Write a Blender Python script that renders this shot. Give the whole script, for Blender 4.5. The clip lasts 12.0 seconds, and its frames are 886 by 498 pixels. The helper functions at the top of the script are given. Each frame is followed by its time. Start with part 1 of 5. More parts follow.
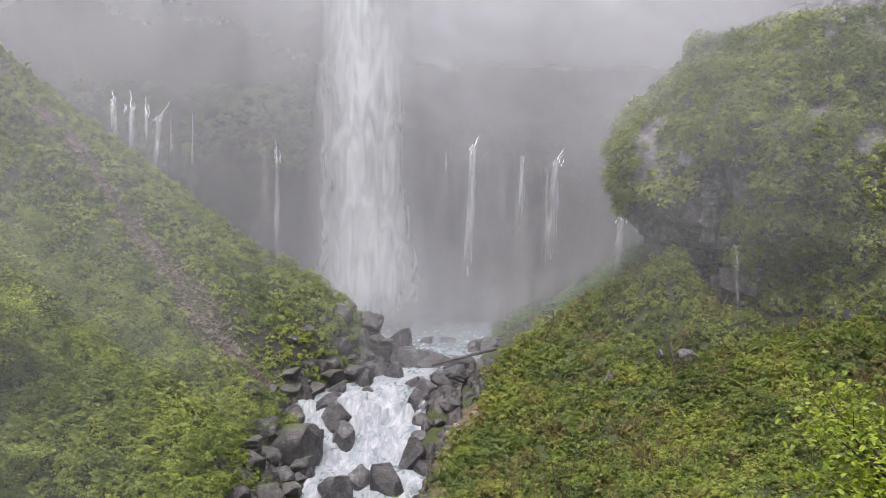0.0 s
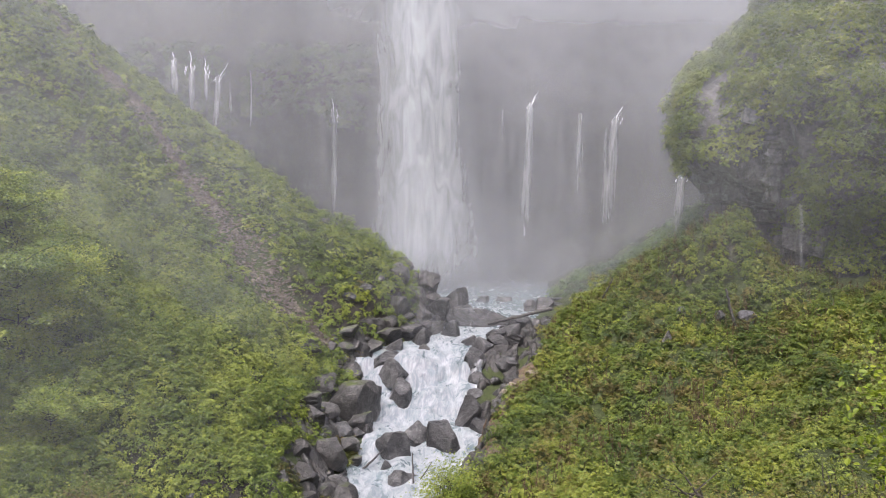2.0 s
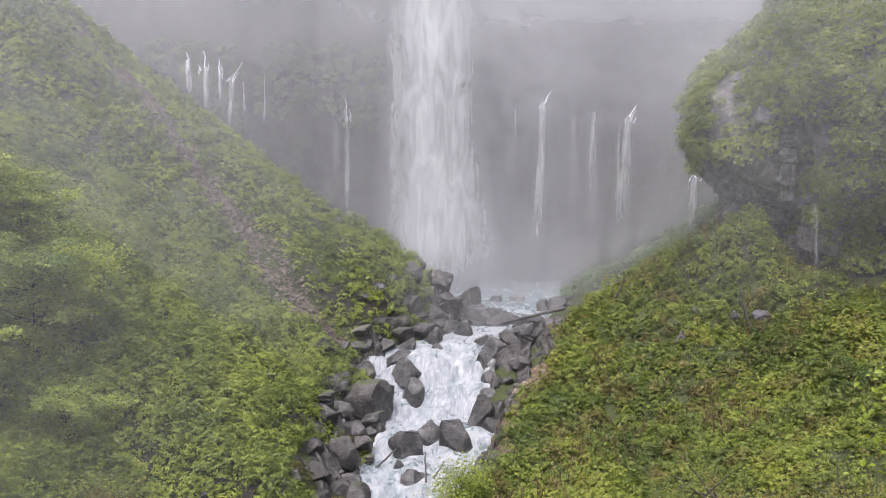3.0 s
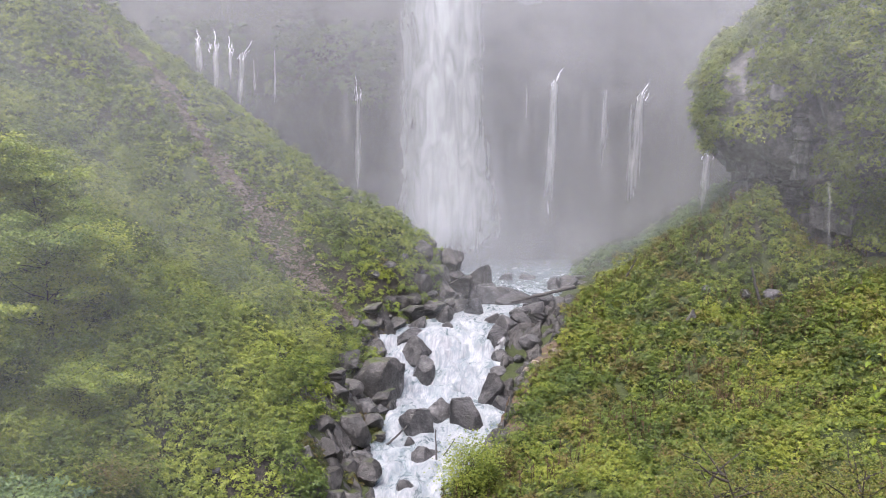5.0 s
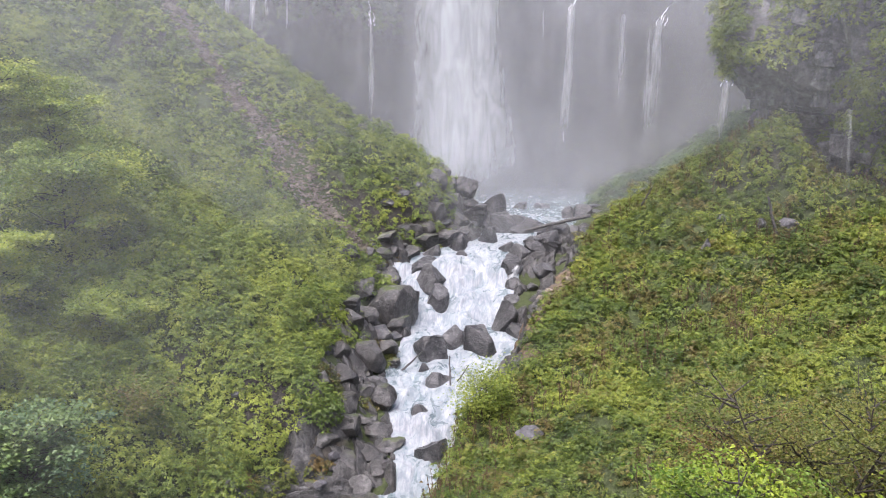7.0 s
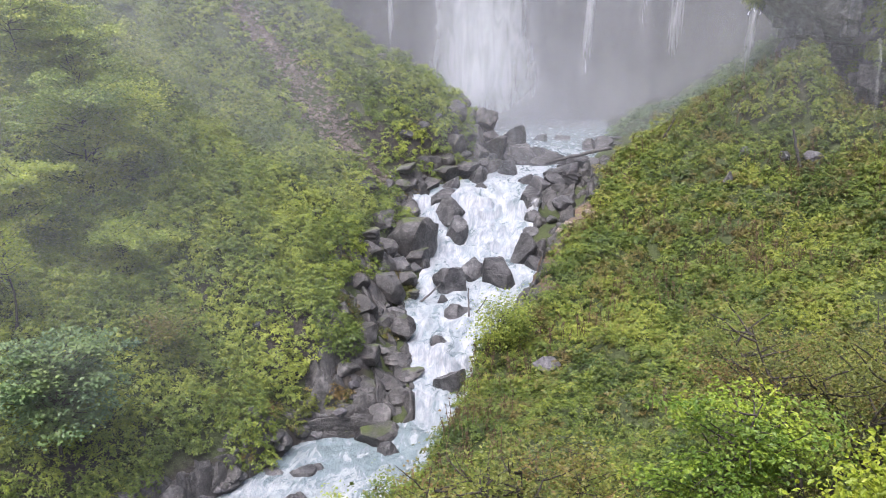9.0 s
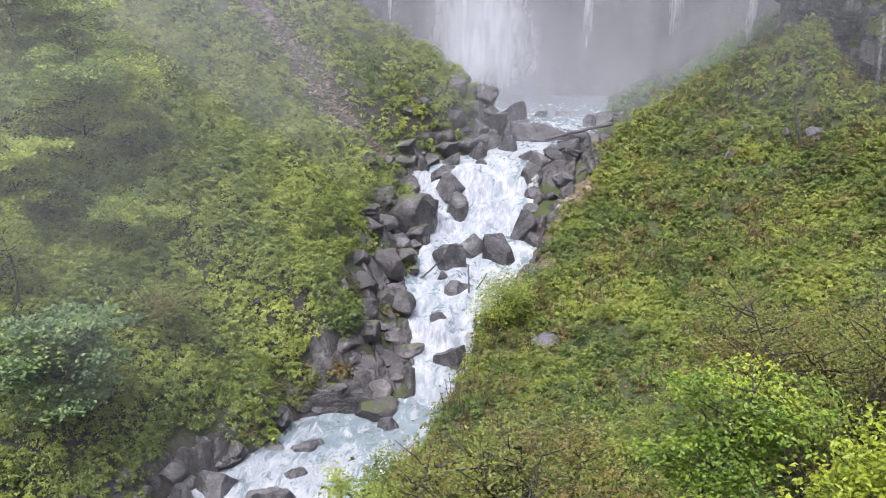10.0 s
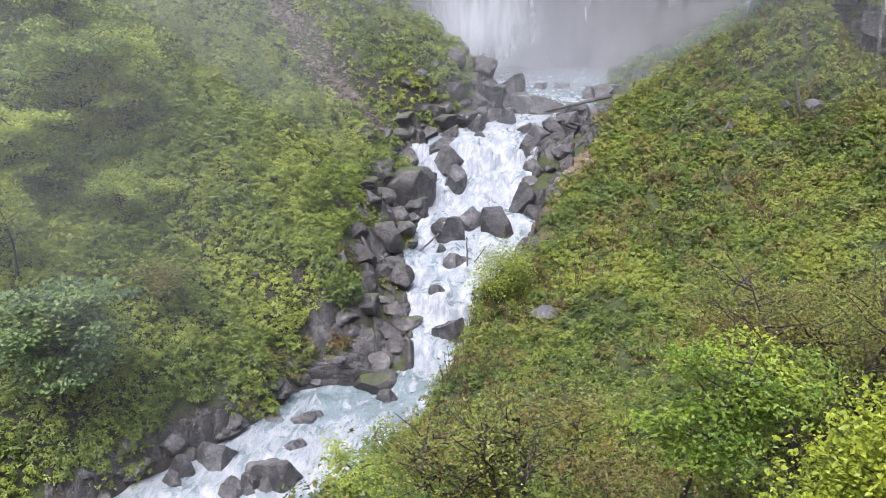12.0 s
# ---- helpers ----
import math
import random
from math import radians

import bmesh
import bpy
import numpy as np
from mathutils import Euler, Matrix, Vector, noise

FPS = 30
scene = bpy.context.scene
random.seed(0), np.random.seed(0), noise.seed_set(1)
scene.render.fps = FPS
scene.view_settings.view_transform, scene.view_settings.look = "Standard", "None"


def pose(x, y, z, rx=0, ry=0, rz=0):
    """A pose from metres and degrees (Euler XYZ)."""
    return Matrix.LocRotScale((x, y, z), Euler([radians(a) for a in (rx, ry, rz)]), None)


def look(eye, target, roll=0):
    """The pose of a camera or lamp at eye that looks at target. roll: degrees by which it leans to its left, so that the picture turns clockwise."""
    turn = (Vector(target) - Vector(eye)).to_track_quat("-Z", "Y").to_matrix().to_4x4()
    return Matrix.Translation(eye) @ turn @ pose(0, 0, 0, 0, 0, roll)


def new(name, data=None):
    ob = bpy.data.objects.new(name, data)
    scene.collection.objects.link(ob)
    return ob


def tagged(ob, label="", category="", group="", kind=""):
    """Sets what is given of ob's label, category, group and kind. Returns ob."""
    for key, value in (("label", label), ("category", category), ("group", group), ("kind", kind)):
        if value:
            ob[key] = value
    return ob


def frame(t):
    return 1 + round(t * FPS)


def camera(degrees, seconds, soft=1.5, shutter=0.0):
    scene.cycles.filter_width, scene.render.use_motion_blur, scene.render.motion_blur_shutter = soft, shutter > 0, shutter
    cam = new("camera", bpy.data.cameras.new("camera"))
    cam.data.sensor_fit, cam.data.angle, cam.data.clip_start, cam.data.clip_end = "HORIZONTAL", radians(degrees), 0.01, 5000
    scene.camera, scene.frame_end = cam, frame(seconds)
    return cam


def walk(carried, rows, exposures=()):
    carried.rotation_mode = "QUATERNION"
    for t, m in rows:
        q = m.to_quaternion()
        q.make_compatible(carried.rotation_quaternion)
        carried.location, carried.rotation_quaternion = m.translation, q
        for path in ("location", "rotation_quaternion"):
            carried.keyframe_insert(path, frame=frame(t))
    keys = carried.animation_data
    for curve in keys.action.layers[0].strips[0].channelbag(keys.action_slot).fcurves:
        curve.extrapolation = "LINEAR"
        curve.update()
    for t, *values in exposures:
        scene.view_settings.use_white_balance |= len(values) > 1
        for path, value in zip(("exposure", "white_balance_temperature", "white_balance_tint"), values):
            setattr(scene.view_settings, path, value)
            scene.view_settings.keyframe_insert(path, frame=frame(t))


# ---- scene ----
# ------------------------------------------------------------------ camera
EYE, TILT = 30.0, -1.0
cam = camera(53.886, 12.0, 1.0)
TURNS = [
    (0.0, 0.000, 0.000, 0.000),
    (0.5, 0.959, -0.860, -0.073),
    (1.0, 2.323, -2.143, -0.185),
    (1.5, 3.287, -2.501, -0.240),
    (2.0, 4.047, -2.665, -0.339),
    (2.5, 4.636, -2.699, -0.401),
    (4.5, 5.362, -3.242, -0.381),
    (5.0, 5.453, -4.117, -0.206),
    (5.5, 5.780, -5.403, -0.249),
    (6.0, 5.992, -6.735, -0.144),
    (6.5, 6.179, -7.702, -0.174),
    (7.0, 6.351, -8.820, -0.164),
    (9.0, 7.815, -13.273, -0.345),
    (9.5, 7.920, -14.141, -0.488),
    (10.0, 7.925, -14.819, -0.452),
    (10.5, 7.930, -15.505, -0.501),
    (11.0, 7.929, -16.060, -0.498),
    (11.5, 7.942, -16.408, -0.531),
    (12.0, 7.949, -16.594, -0.580),
]
BRIGHT = 0.97
walk(cam, [(t, pose(0, 0, EYE, TILT, 0, 0) @ pose(0, 0, 0, 0, 0, yaw) @ pose(0, 0, 0, 90 + pitch, 0, roll))
           for t, yaw, pitch, roll in TURNS],
     [(0.0, BRIGHT - 0.18, 6150, 15), (5.0, BRIGHT + 0.06, 6000, 17), (12.0, BRIGHT + 0.19, 5780, 16)])

# ------------------------------------------------------------------ sky and sun
SUN_UP, SUN_ROUND = radians(66), radians(200)
world = bpy.data.worlds.new("sky")
scene.world = world
world.use_nodes = True
wn = world.node_tree.nodes
sky = wn.new("ShaderNodeTexSky")
sky.sky_type = 'NISHITA'
sky.sun_disc = False
sky.sun_elevation, sky.sun_rotation = SUN_UP, SUN_ROUND
sky.air_density, sky.dust_density, sky.ozone_density = 1.0, 8.0, 0.6
world.node_tree.links.new(sky.outputs[0], wn["Background"].inputs[0])
wn["Background"].inputs[1].default_value = 0.15

sun_data = bpy.data.lights.new("sun", 'SUN')
sun_data.energy, sun_data.angle, sun_data.color = 1.4, radians(40), (1.0, 0.97, 0.93)
sun = new("sun", sun_data)
to_sun = Vector((math.sin(SUN_ROUND) * math.cos(SUN_UP), math.cos(SUN_ROUND) * math.cos(SUN_UP), math.sin(SUN_UP)))
sun.matrix_world = look(tuple(to_sun * 200), (0, 0, 0))


# ------------------------------------------------------------------ materials
def material(name):
    m = bpy.data.materials.new(name)
    m.use_nodes = True
    return m, m.node_tree.nodes, m.node_tree.links, m.node_tree.nodes["Principled BSDF"]


def noise_tex(n, l, scale, detail=5.0, rough=0.55, stretch=None, distort=0.0):
    """A noise in world metres; stretch scales the axes."""
    geo = n.new("ShaderNodeNewGeometry")
    tex = n.new("ShaderNodeTexNoise")
    tex.inputs["Scale"].default_value = scale
    tex.inputs["Detail"].default_value = detail
    tex.inputs["Roughness"].default_value = rough
    tex.inputs["Distortion"].default_value = distort
    if stretch:
        mp = n.new("ShaderNodeMapping")
        mp.inputs["Scale"].default_value = stretch
        l.new(geo.outputs["Position"], mp.inputs["Vector"])
        l.new(mp.outputs["Vector"], tex.inputs["Vector"])
    else:
        l.new(geo.outputs["Position"], tex.inputs["Vector"])
    return tex.outputs["Fac"]


def ramp(n, l, fac, stops):
    r = n.new("ShaderNodeValToRGB")
    while len(r.color_ramp.elements) < len(stops):
        r.color_ramp.elements.new(0.5)
    for e, (p, c) in zip(r.color_ramp.elements, stops):
        e.position = p
        e.color = (*c, 1) if len(c) == 3 else c
    l.new(fac, r.inputs[0])
    return r.outputs[0]


def mixed(n, l, fac, a, b, blend='MIX'):
    m = n.new("ShaderNodeMix")
    m.data_type = 'RGBA'
    m.blend_type = blend
    for value, socket in ((fac, m.inputs[0]), (a, m.inputs[6]), (b, m.inputs[7])):
        if isinstance(value, (int, float)):
            socket.default_value = value
        elif isinstance(value, tuple):
            socket.default_value = (*value, 1)
        else:
            l.new(value, socket)
    return m.outputs[2]


def maths(n, l, op, a, b=0.0, clamp=False):
    m = n.new("ShaderNodeMath")
    m.operation, m.use_clamp = op, clamp
    for value, socket in ((a, m.inputs[0]), (b, m.inputs[1])):
        if isinstance(value, (int, float)):
            socket.default_value = value
        else:
            l.new(value, socket)
    return m.outputs[0]


def bump(n, l, height, strength, distance, shader):
    b = n.new("ShaderNodeBump")
    b.inputs["Strength"].default_value = strength
    b.inputs["Distance"].default_value = distance
    l.new(height, b.inputs["Height"])
    l.new(b.outputs[0], shader.inputs["Normal"])


def rock_material(name, dark, pale, moss, moss_amount, rough=0.55):
    m, n, l, p = material(name)
    big = noise_tex(n, l, 0.35, 4)
    mid = noise_tex(n, l, 1.1, 6, 0.7)
    fine = noise_tex(n, l, 3.0, 8, 0.65)
    base = ramp(n, l, mid, [(0.34, dark), (0.52, tuple(0.5 * (a + b) for a, b in zip(dark, pale))), (0.68, tuple(1.35 * c for c in pale))])
    bed = noise_tex(n, l, 1.3, 6, 0.65, (0.7, 0.7, 1.7), 1.4)
    base = mixed(n, l, ramp(n, l, bed, [(0.36, (0.7, 0.7, 0.7)), (0.48, (0, 0, 0))]), base, tuple(0.7 * c for c in dark))
    grain = noise_tex(n, l, 7.0, 6, 0.7)
    base = mixed(n, l, ramp(n, l, grain, [(0.52, (0, 0, 0)), (0.70, (0.5, 0.5, 0.5))]), base, tuple(1.6 * c for c in pale))
    geo = n.new("ShaderNodeNewGeometry")
    sep = n.new("ShaderNodeSeparateXYZ")
    l.new(geo.outputs["Normal"], sep.inputs[0])
    up = maths(n, l, 'MULTIPLY_ADD', sep.outputs[2], 0.5)
    up.node.inputs[2].default_value = moss_amount - 0.75
    mossy = maths(n, l, 'ADD', up, big, True)
    mossy = ramp(n, l, mossy, [(0.5, (0, 0, 0)), (0.68, (1, 1, 1))])
    col = mixed(n, l, mossy, base, moss)
    info = n.new("ShaderNodeObjectInfo")
    shade = maths(n, l, 'MULTIPLY_ADD', info.outputs["Random"], 0.5)
    shade.node.inputs[2].default_value = 0.75
    hsv = n.new("ShaderNodeHueSaturation")
    l.new(col, hsv.inputs["Color"])
    l.new(shade, hsv.inputs["Value"])
    l.new(hsv.outputs[0], p.inputs["Base Color"])
    r = mixed(n, l, mossy, (rough, rough, rough), (0.9, 0.9, 0.9))
    l.new(r, p.inputs["Roughness"])
    crack = n.new("ShaderNodeTexVoronoi")
    crack.feature = 'DISTANCE_TO_EDGE'
    crack.inputs["Scale"].default_value = 2.2
    g2 = n.new("ShaderNodeNewGeometry")
    l.new(g2.outputs["Position"], crack.inputs["Vector"])
    h = maths(n, l, 'ADD', fine, maths(n, l, 'MINIMUM', maths(n, l, 'MULTIPLY', crack.outputs["Distance"], 2.0), 0.16))
    h = maths(n, l, 'ADD', h, maths(n, l, 'MULTIPLY', bed, 0.35))
    bump(n, l, h, 0.75, 0.2, p)
    return m


MOSS = (0.075, 0.10, 0.022)
ROCK = rock_material("wet_rock", (0.022, 0.022, 0.023), (0.105, 0.103, 0.104), MOSS, -0.10, 0.28)
ROCK_MOSSY = rock_material("mossy_rock", (0.024, 0.023, 0.022), (0.105, 0.100, 0.096), MOSS, 0.27, 0.42)
ROCK_BANK = rock_material("bank_rock", (0.018, 0.017, 0.016), (0.098, 0.094, 0.090), MOSS, 0.06, 0.40)
CLIFF = rock_material("cliff_rock", (0.024, 0.024, 0.025), (0.15, 0.145, 0.145), (0.05, 0.07, 0.02), 0.02, 0.5)
CLIFF_FAR = rock_material("gorge_rock", (0.016, 0.016, 0.017), (0.085, 0.08, 0.078), (0.05, 0.065, 0.02), 0.16, 0.6)


def ground_material():
    m, n, l, p = material("overgrown_soil")
    big = noise_tex(n, l, 0.09, 3)
    fine = noise_tex(n, l, 2.2, 8, 0.7)
    green = ramp(n, l, fine, [(0.3, (0.018, 0.024, 0.008)), (0.7, (0.060, 0.078, 0.020))])
    soil = ramp(n, l, fine, [(0.3, (0.018, 0.016, 0.014)), (0.7, (0.072, 0.062, 0.050))])
    geo = n.new("ShaderNodeNewGeometry")
    sep = n.new("ShaderNodeSeparateXYZ")
    l.new(geo.outputs["Normal"], sep.inputs[0])
    bare = maths(n, l, 'SUBTRACT', maths(n, l, 'MULTIPLY_ADD', big, 0.5), maths(n, l, 'MULTIPLY', sep.outputs[2], 1.2))
    bare.node.inputs[0].links[0].from_node.inputs[2].default_value = 1.2
    col = mixed(n, l, ramp(n, l, bare, [(0.66, (0, 0, 0)), (0.80, (1, 1, 1))]), green, soil)
    l.new(col, p.inputs["Base Color"])
    p.inputs["Roughness"].default_value = 0.9
    bump(n, l, fine, 0.8, 0.3, p)
    return m


GROUND = ground_material()


def leaf_material(name, dark, mid, light, brown, dry_from=0.66, through_light=0.28):
    """Leaves that vary patch by patch, plant by plant, and one by one."""
    m, n, l, p = material(name)
    geo = n.new("ShaderNodeNewGeometry")
    patch = maths(n, l, 'MULTIPLY_ADD', noise_tex(n, l, 0.16, 4, 0.6), 2.0)
    patch.node.inputs[2].default_value = -0.5
    one = geo.outputs["Random Per Island"]
    attr = n.new("ShaderNodeAttribute")
    attr.attribute_name = "tone"
    t = maths(n, l, 'ADD', maths(n, l, 'MULTIPLY', patch, 0.80), maths(n, l, 'MULTIPLY', one, 0.22))
    t = maths(n, l, 'ADD', t, maths(n, l, 'MULTIPLY', attr.outputs["Fac"], 0.60))
    col = ramp(n, l, maths(n, l, 'MULTIPLY', t, 0.60), [(0.30, dark), (0.5, mid), (0.72, light)])
    dry = noise_tex(n, l, 0.30, 4, 0.7, (1, 1, 1.3))
    dry = maths(n, l, 'ADD', maths(n, l, 'MULTIPLY', attr.outputs["Fac"], 0.16), dry)
    col = mixed(n, l, ramp(n, l, dry, [(dry_from, (0, 0, 0)), (dry_from + 0.1, (0.85, 0.85, 0.85))]), col, brown)
    l.new(col, p.inputs["Base Color"])
    p.inputs["Roughness"].default_value = 0.45
    p.inputs["Specular IOR Level"].default_value = 0.35
    tr = n.new("ShaderNodeBsdfTranslucent")
    l.new(col, tr.inputs["Color"])
    mx = n.new("ShaderNodeMixShader")
    mx.inputs[0].default_value = through_light
    l.new(p.outputs[0], mx.inputs[1])
    l.new(tr.outputs[0], mx.inputs[2])
    l.new(mx.outputs[0], n["Material Output"].inputs[0])
    return m


LEAF_SLOPE = leaf_material("slope_leaves", (0.044, 0.074, 0.018), (0.121, 0.165, 0.027), (0.250, 0.284, 0.042), (0.149, 0.113, 0.040), 0.61)
LEAF_LEFT = leaf_material("bank_leaves", (0.077, 0.118, 0.025), (0.165, 0.216, 0.034), (0.288, 0.333, 0.048), (0.198, 0.156, 0.045), 0.76)
LEAF_HEAD = leaf_material("cliff_leaves", (0.067, 0.105, 0.028), (0.166, 0.210, 0.042), (0.272, 0.304, 0.063), (0.189, 0.136, 0.052), 0.76)
LEAF_TIER = leaf_material("tiered_leaves", (0.127, 0.185, 0.044), (0.240, 0.310, 0.057), (0.405, 0.448, 0.072), (0.316, 0.263, 0.057), 0.88, 0.34)
LEAF_DARK = leaf_material("shade_leaves", (0.053, 0.095, 0.043), (0.102, 0.162, 0.060), (0.170, 0.234, 0.072), (0.102, 0.085, 0.043), 0.8)
LEAF_BRIGHT = leaf_material("fresh_leaves", (0.075, 0.127, 0.010), (0.162, 0.224, 0.016), (0.286, 0.334, 0.027), (0.278, 0.244, 0.029), 0.76, 0.3)
LEAF_OLIVE = leaf_material("olive_leaves", (0.048, 0.062, 0.018), (0.106, 0.127, 0.026), (0.194, 0.209, 0.037), (0.145, 0.092, 0.033), 0.60)


def bark_material():
    m, n, l, p = material("bark")
    f = noise_tex(n, l, 9.0, 6, 0.6, (1, 1, 0.3))
    l.new(ramp(n, l, f, [(0.3, (0.012, 0.010, 0.008)), (0.7, (0.06, 0.05, 0.04))]), p.inputs["Base Color"])
    p.inputs["Roughness"].default_value = 0.8
    bump(n, l, f, 0.6, 0.03, p)
    return m


BARK = bark_material()


def stream_material():
    """White water: foam broken by darker streaks along the flow, and clear green-blue water where it is calm."""
    m, n, l, p = material("white_water")
    foam = noise_tex(n, l, 0.6, 8, 0.65, (1.6, 0.7, 0.6), 0.8)
    attr = n.new("ShaderNodeAttribute")
    attr.attribute_name = "rush"
    f = maths(n, l, 'ADD', foam, attr.outputs["Fac"])
    mask = ramp(n, l, f, [(0.50, (0, 0, 0)), (0.78, (1, 1, 1))])
    deep = mixed(n, l, noise_tex(n, l, 0.4, 3), (0.10, 0.135, 0.145), (0.27, 0.34, 0.36))
    streak = noise_tex(n, l, 1.0, 6, 0.7, (3.2, 0.45, 0.35), 0.4)
    steep = n.new("ShaderNodeAttribute")
    steep.attribute_name = "steep"
    s2 = maths(n, l, 'MULTIPLY', ramp(n, l, streak, [(0.40, (0.8, 0.8, 0.8)), (0.60, (0, 0, 0))]), steep.outputs["Fac"])
    white = mixed(n, l, s2, (0.49, 0.505, 0.53), (0.21, 0.23, 0.26))
    churn = noise_tex(n, l, 0.95, 7, 0.7, (1.3, 0.6, 0.5), 1.0)
    white = mixed(n, l, ramp(n, l, churn, [(0.40, (0.75, 0.75, 0.75)), (0.56, (0, 0, 0))]), white, (0.21, 0.25, 0.28))
    l.new(mixed(n, l, mask, deep, white), p.inputs["Base Color"])
    l.new(mixed(n, l, mask, (0.12, 0.12, 0.12), (0.6, 0.6, 0.6)), p.inputs["Roughness"])
    fine = noise_tex(n, l, 2.2, 7, 0.7, (1.5, 0.8, 0.6))
    bump(n, l, maths(n, l, 'ADD', fine, churn), 0.8, 0.4, p)
    return m


STREAM = stream_material()


def veil_material(name, colour, density, soft, scale, stretch, low, high):
    """Water drops in the air: part of the light goes straight through. soft: fades by the mesh's own 'thin' attribute."""
    m, n, l, p = material(name)
    n.remove(p)
    f = noise_tex(n, l, scale, 7, 0.62, stretch, 1.0)
    a = ramp(n, l, f, [(low, (0, 0, 0)), (high, (1, 1, 1))])
    attr = n.new("ShaderNodeAttribute")
    attr.attribute_name = "thin"
    a = maths(n, l, 'MULTIPLY', maths(n, l, 'MULTIPLY_ADD', a, 1.0 - soft), attr.outputs["Fac"])
    a.node.inputs[0].links[0].from_node.inputs[2].default_value = soft
    a = maths(n, l, 'MULTIPLY', a, density, True)
    d = n.new("ShaderNodeBsdfDiffuse")
    d.inputs[0].default_value = (*colour, 1)
    t = n.new("ShaderNodeBsdfTranslucent")
    t.inputs[0].default_value = (*colour, 1)
    both = n.new("ShaderNodeMixShader")
    both.inputs[0].default_value = 0.5
    l.new(d.outputs[0], both.inputs[1])
    l.new(t.outputs[0], both.inputs[2])
    clear = n.new("ShaderNodeBsdfTransparent")
    mx = n.new("ShaderNodeMixShader")
    l.new(a, mx.inputs[0])
    l.new(clear.outputs[0], mx.inputs[1])
    l.new(both.outputs[0], mx.inputs[2])
    l.new(mx.outputs[0], n["Material Output"].inputs[0])
    return m


FALL = veil_material("falling_water", (0.93, 0.96, 0.98), 1.0, 0.30, 0.36, (1.5, 1.0, 0.33), 0.27, 0.60)
TRICKLE = veil_material("thin_falling_water", (0.93, 0.94, 0.96), 0.9, 0.45, 0.9, (1.8, 1.0, 0.10), 0.36, 0.70)
MIST = veil_material("mist", (0.93, 0.955, 1.0), 1.0, 0.55, 0.045, (1.0, 1.0, 1.3), 0.30, 0.72)


# ------------------------------------------------------------------ mesh helpers
def lattice_noise(x, y, z, seed):
    """Smooth noise from -1 to 1 on arrays."""
    xi, yi, zi = np.floor(x).astype(np.int64), np.floor(y).astype(np.int64), np.floor(z).astype(np.int64)
    xf, yf, zf = x - xi, y - yi, z - zi
    u, v, w = (q * q * (3 - 2 * q) for q in (xf, yf, zf))

    def corner(a, b, c):
        h = (a * 374761393 + b * 668265263 + c * 2147483647 + seed * 974634511) & 0xFFFFFFFF
        h = ((h ^ (h >> 13)) * 1274126177) & 0xFFFFFFFF
        h = h ^ (h >> 16)
        return (h & 0xFFFF) / 32767.5 - 1.0
    out = 0.0
    for i in (0, 1):
        for j in (0, 1):
            for k in (0, 1):
                out = out + corner(xi + i, yi + j, zi + k) * (u if i else 1 - u) * (v if j else 1 - v) * (w if k else 1 - w)
    return out


def fbm(x, y, z, scale, octaves=4, seed=0):
    x, y, z = np.broadcast_arrays(np.asarray(x, float), np.asarray(y, float), np.asarray(z, float))
    total, amp = np.zeros(x.shape), 1.0
    for o in range(octaves):
        total = total + amp * lattice_noise(x * scale, y * scale, z * scale, seed + o * 17)
        amp, scale = amp * 0.5, scale * 2.03
    return total


def mesh_from(name, verts, faces, mat, smooth=True):
    """A mesh from arrays of vertices and of faces of one size."""
    verts, faces = np.asarray(verts, np.float32), np.asarray(faces, np.int32)
    me = bpy.data.meshes.new(name)
    k = faces.shape[1]
    me.vertices.add(len(verts))
    me.vertices.foreach_set("co", verts.ravel())
    me.loops.add(faces.size)
    me.loops.foreach_set("vertex_index", faces.ravel())
    me.polygons.add(len(faces))
    me.polygons.foreach_set("loop_start", np.arange(0, faces.size, k, dtype=np.int32))
    me.polygons.foreach_set("use_smooth", np.full(len(faces), smooth))
    me.update(calc_edges=True)
    me.materials.append(mat)
    return me


def attribute(me, name, values):
    a = me.attributes.new(name, 'FLOAT', 'POINT')
    a.data.foreach_set("value", np.asarray(values, np.float32).ravel())


def grid_faces(rows, cols):
    i = np.arange(rows * cols).reshape(rows, cols)
    return np.stack([i[:-1, :-1], i[:-1, 1:], i[1:, 1:], i[1:, :-1]], -1).reshape(-1, 4)


def part(name, me, parent, label=""):
    ob = new(name, me)
    ob.parent = parent
    if label:
        tagged(ob, label)
    return ob


# ------------------------------------------------------------------ the lie of the land
Y_ST = [0, 30, 44, 51, 56.5, 58.5, 60, 63, 66, 71, 75, 78, 83, 88, 95, 101, 106, 115, 125, 140]
X_ST = [-40, -26, -19.5, -15, -13.0, -9.0, -8.2, -8.1, -8.5, -8.1, -7.6, -7.3, -6.8, -8.0, -9.0, -6.0, -3.5, -1, -2, -10]
W_ST = [8, 6, 5, 4.5, 5.4, 2.2, 1.5, 2.0, 2.5, 3.6, 5.4, 5.6, 4.9, 5.2, 6.4, 4.4, 2.8, 5, 8, 18]
Y_BK = [0, 30, 44, 51, 57, 60, 63, 66, 71, 78, 88, 95, 101, 106, 115, 125, 140]
X_BK = [-48, -32, -24.5, -19.7, -17.6, -14.2, -11.8, -12.4, -12.8, -13.0, -13.2, -15.4, -10.4, -6.3, -6, -10, -28]
Y_BED = [0, 30, 44, 51, 57, 60, 62.7, 65, 66.5, 70, 78, 87, 90, 92, 95, 97, 101, 106, 115, 140]
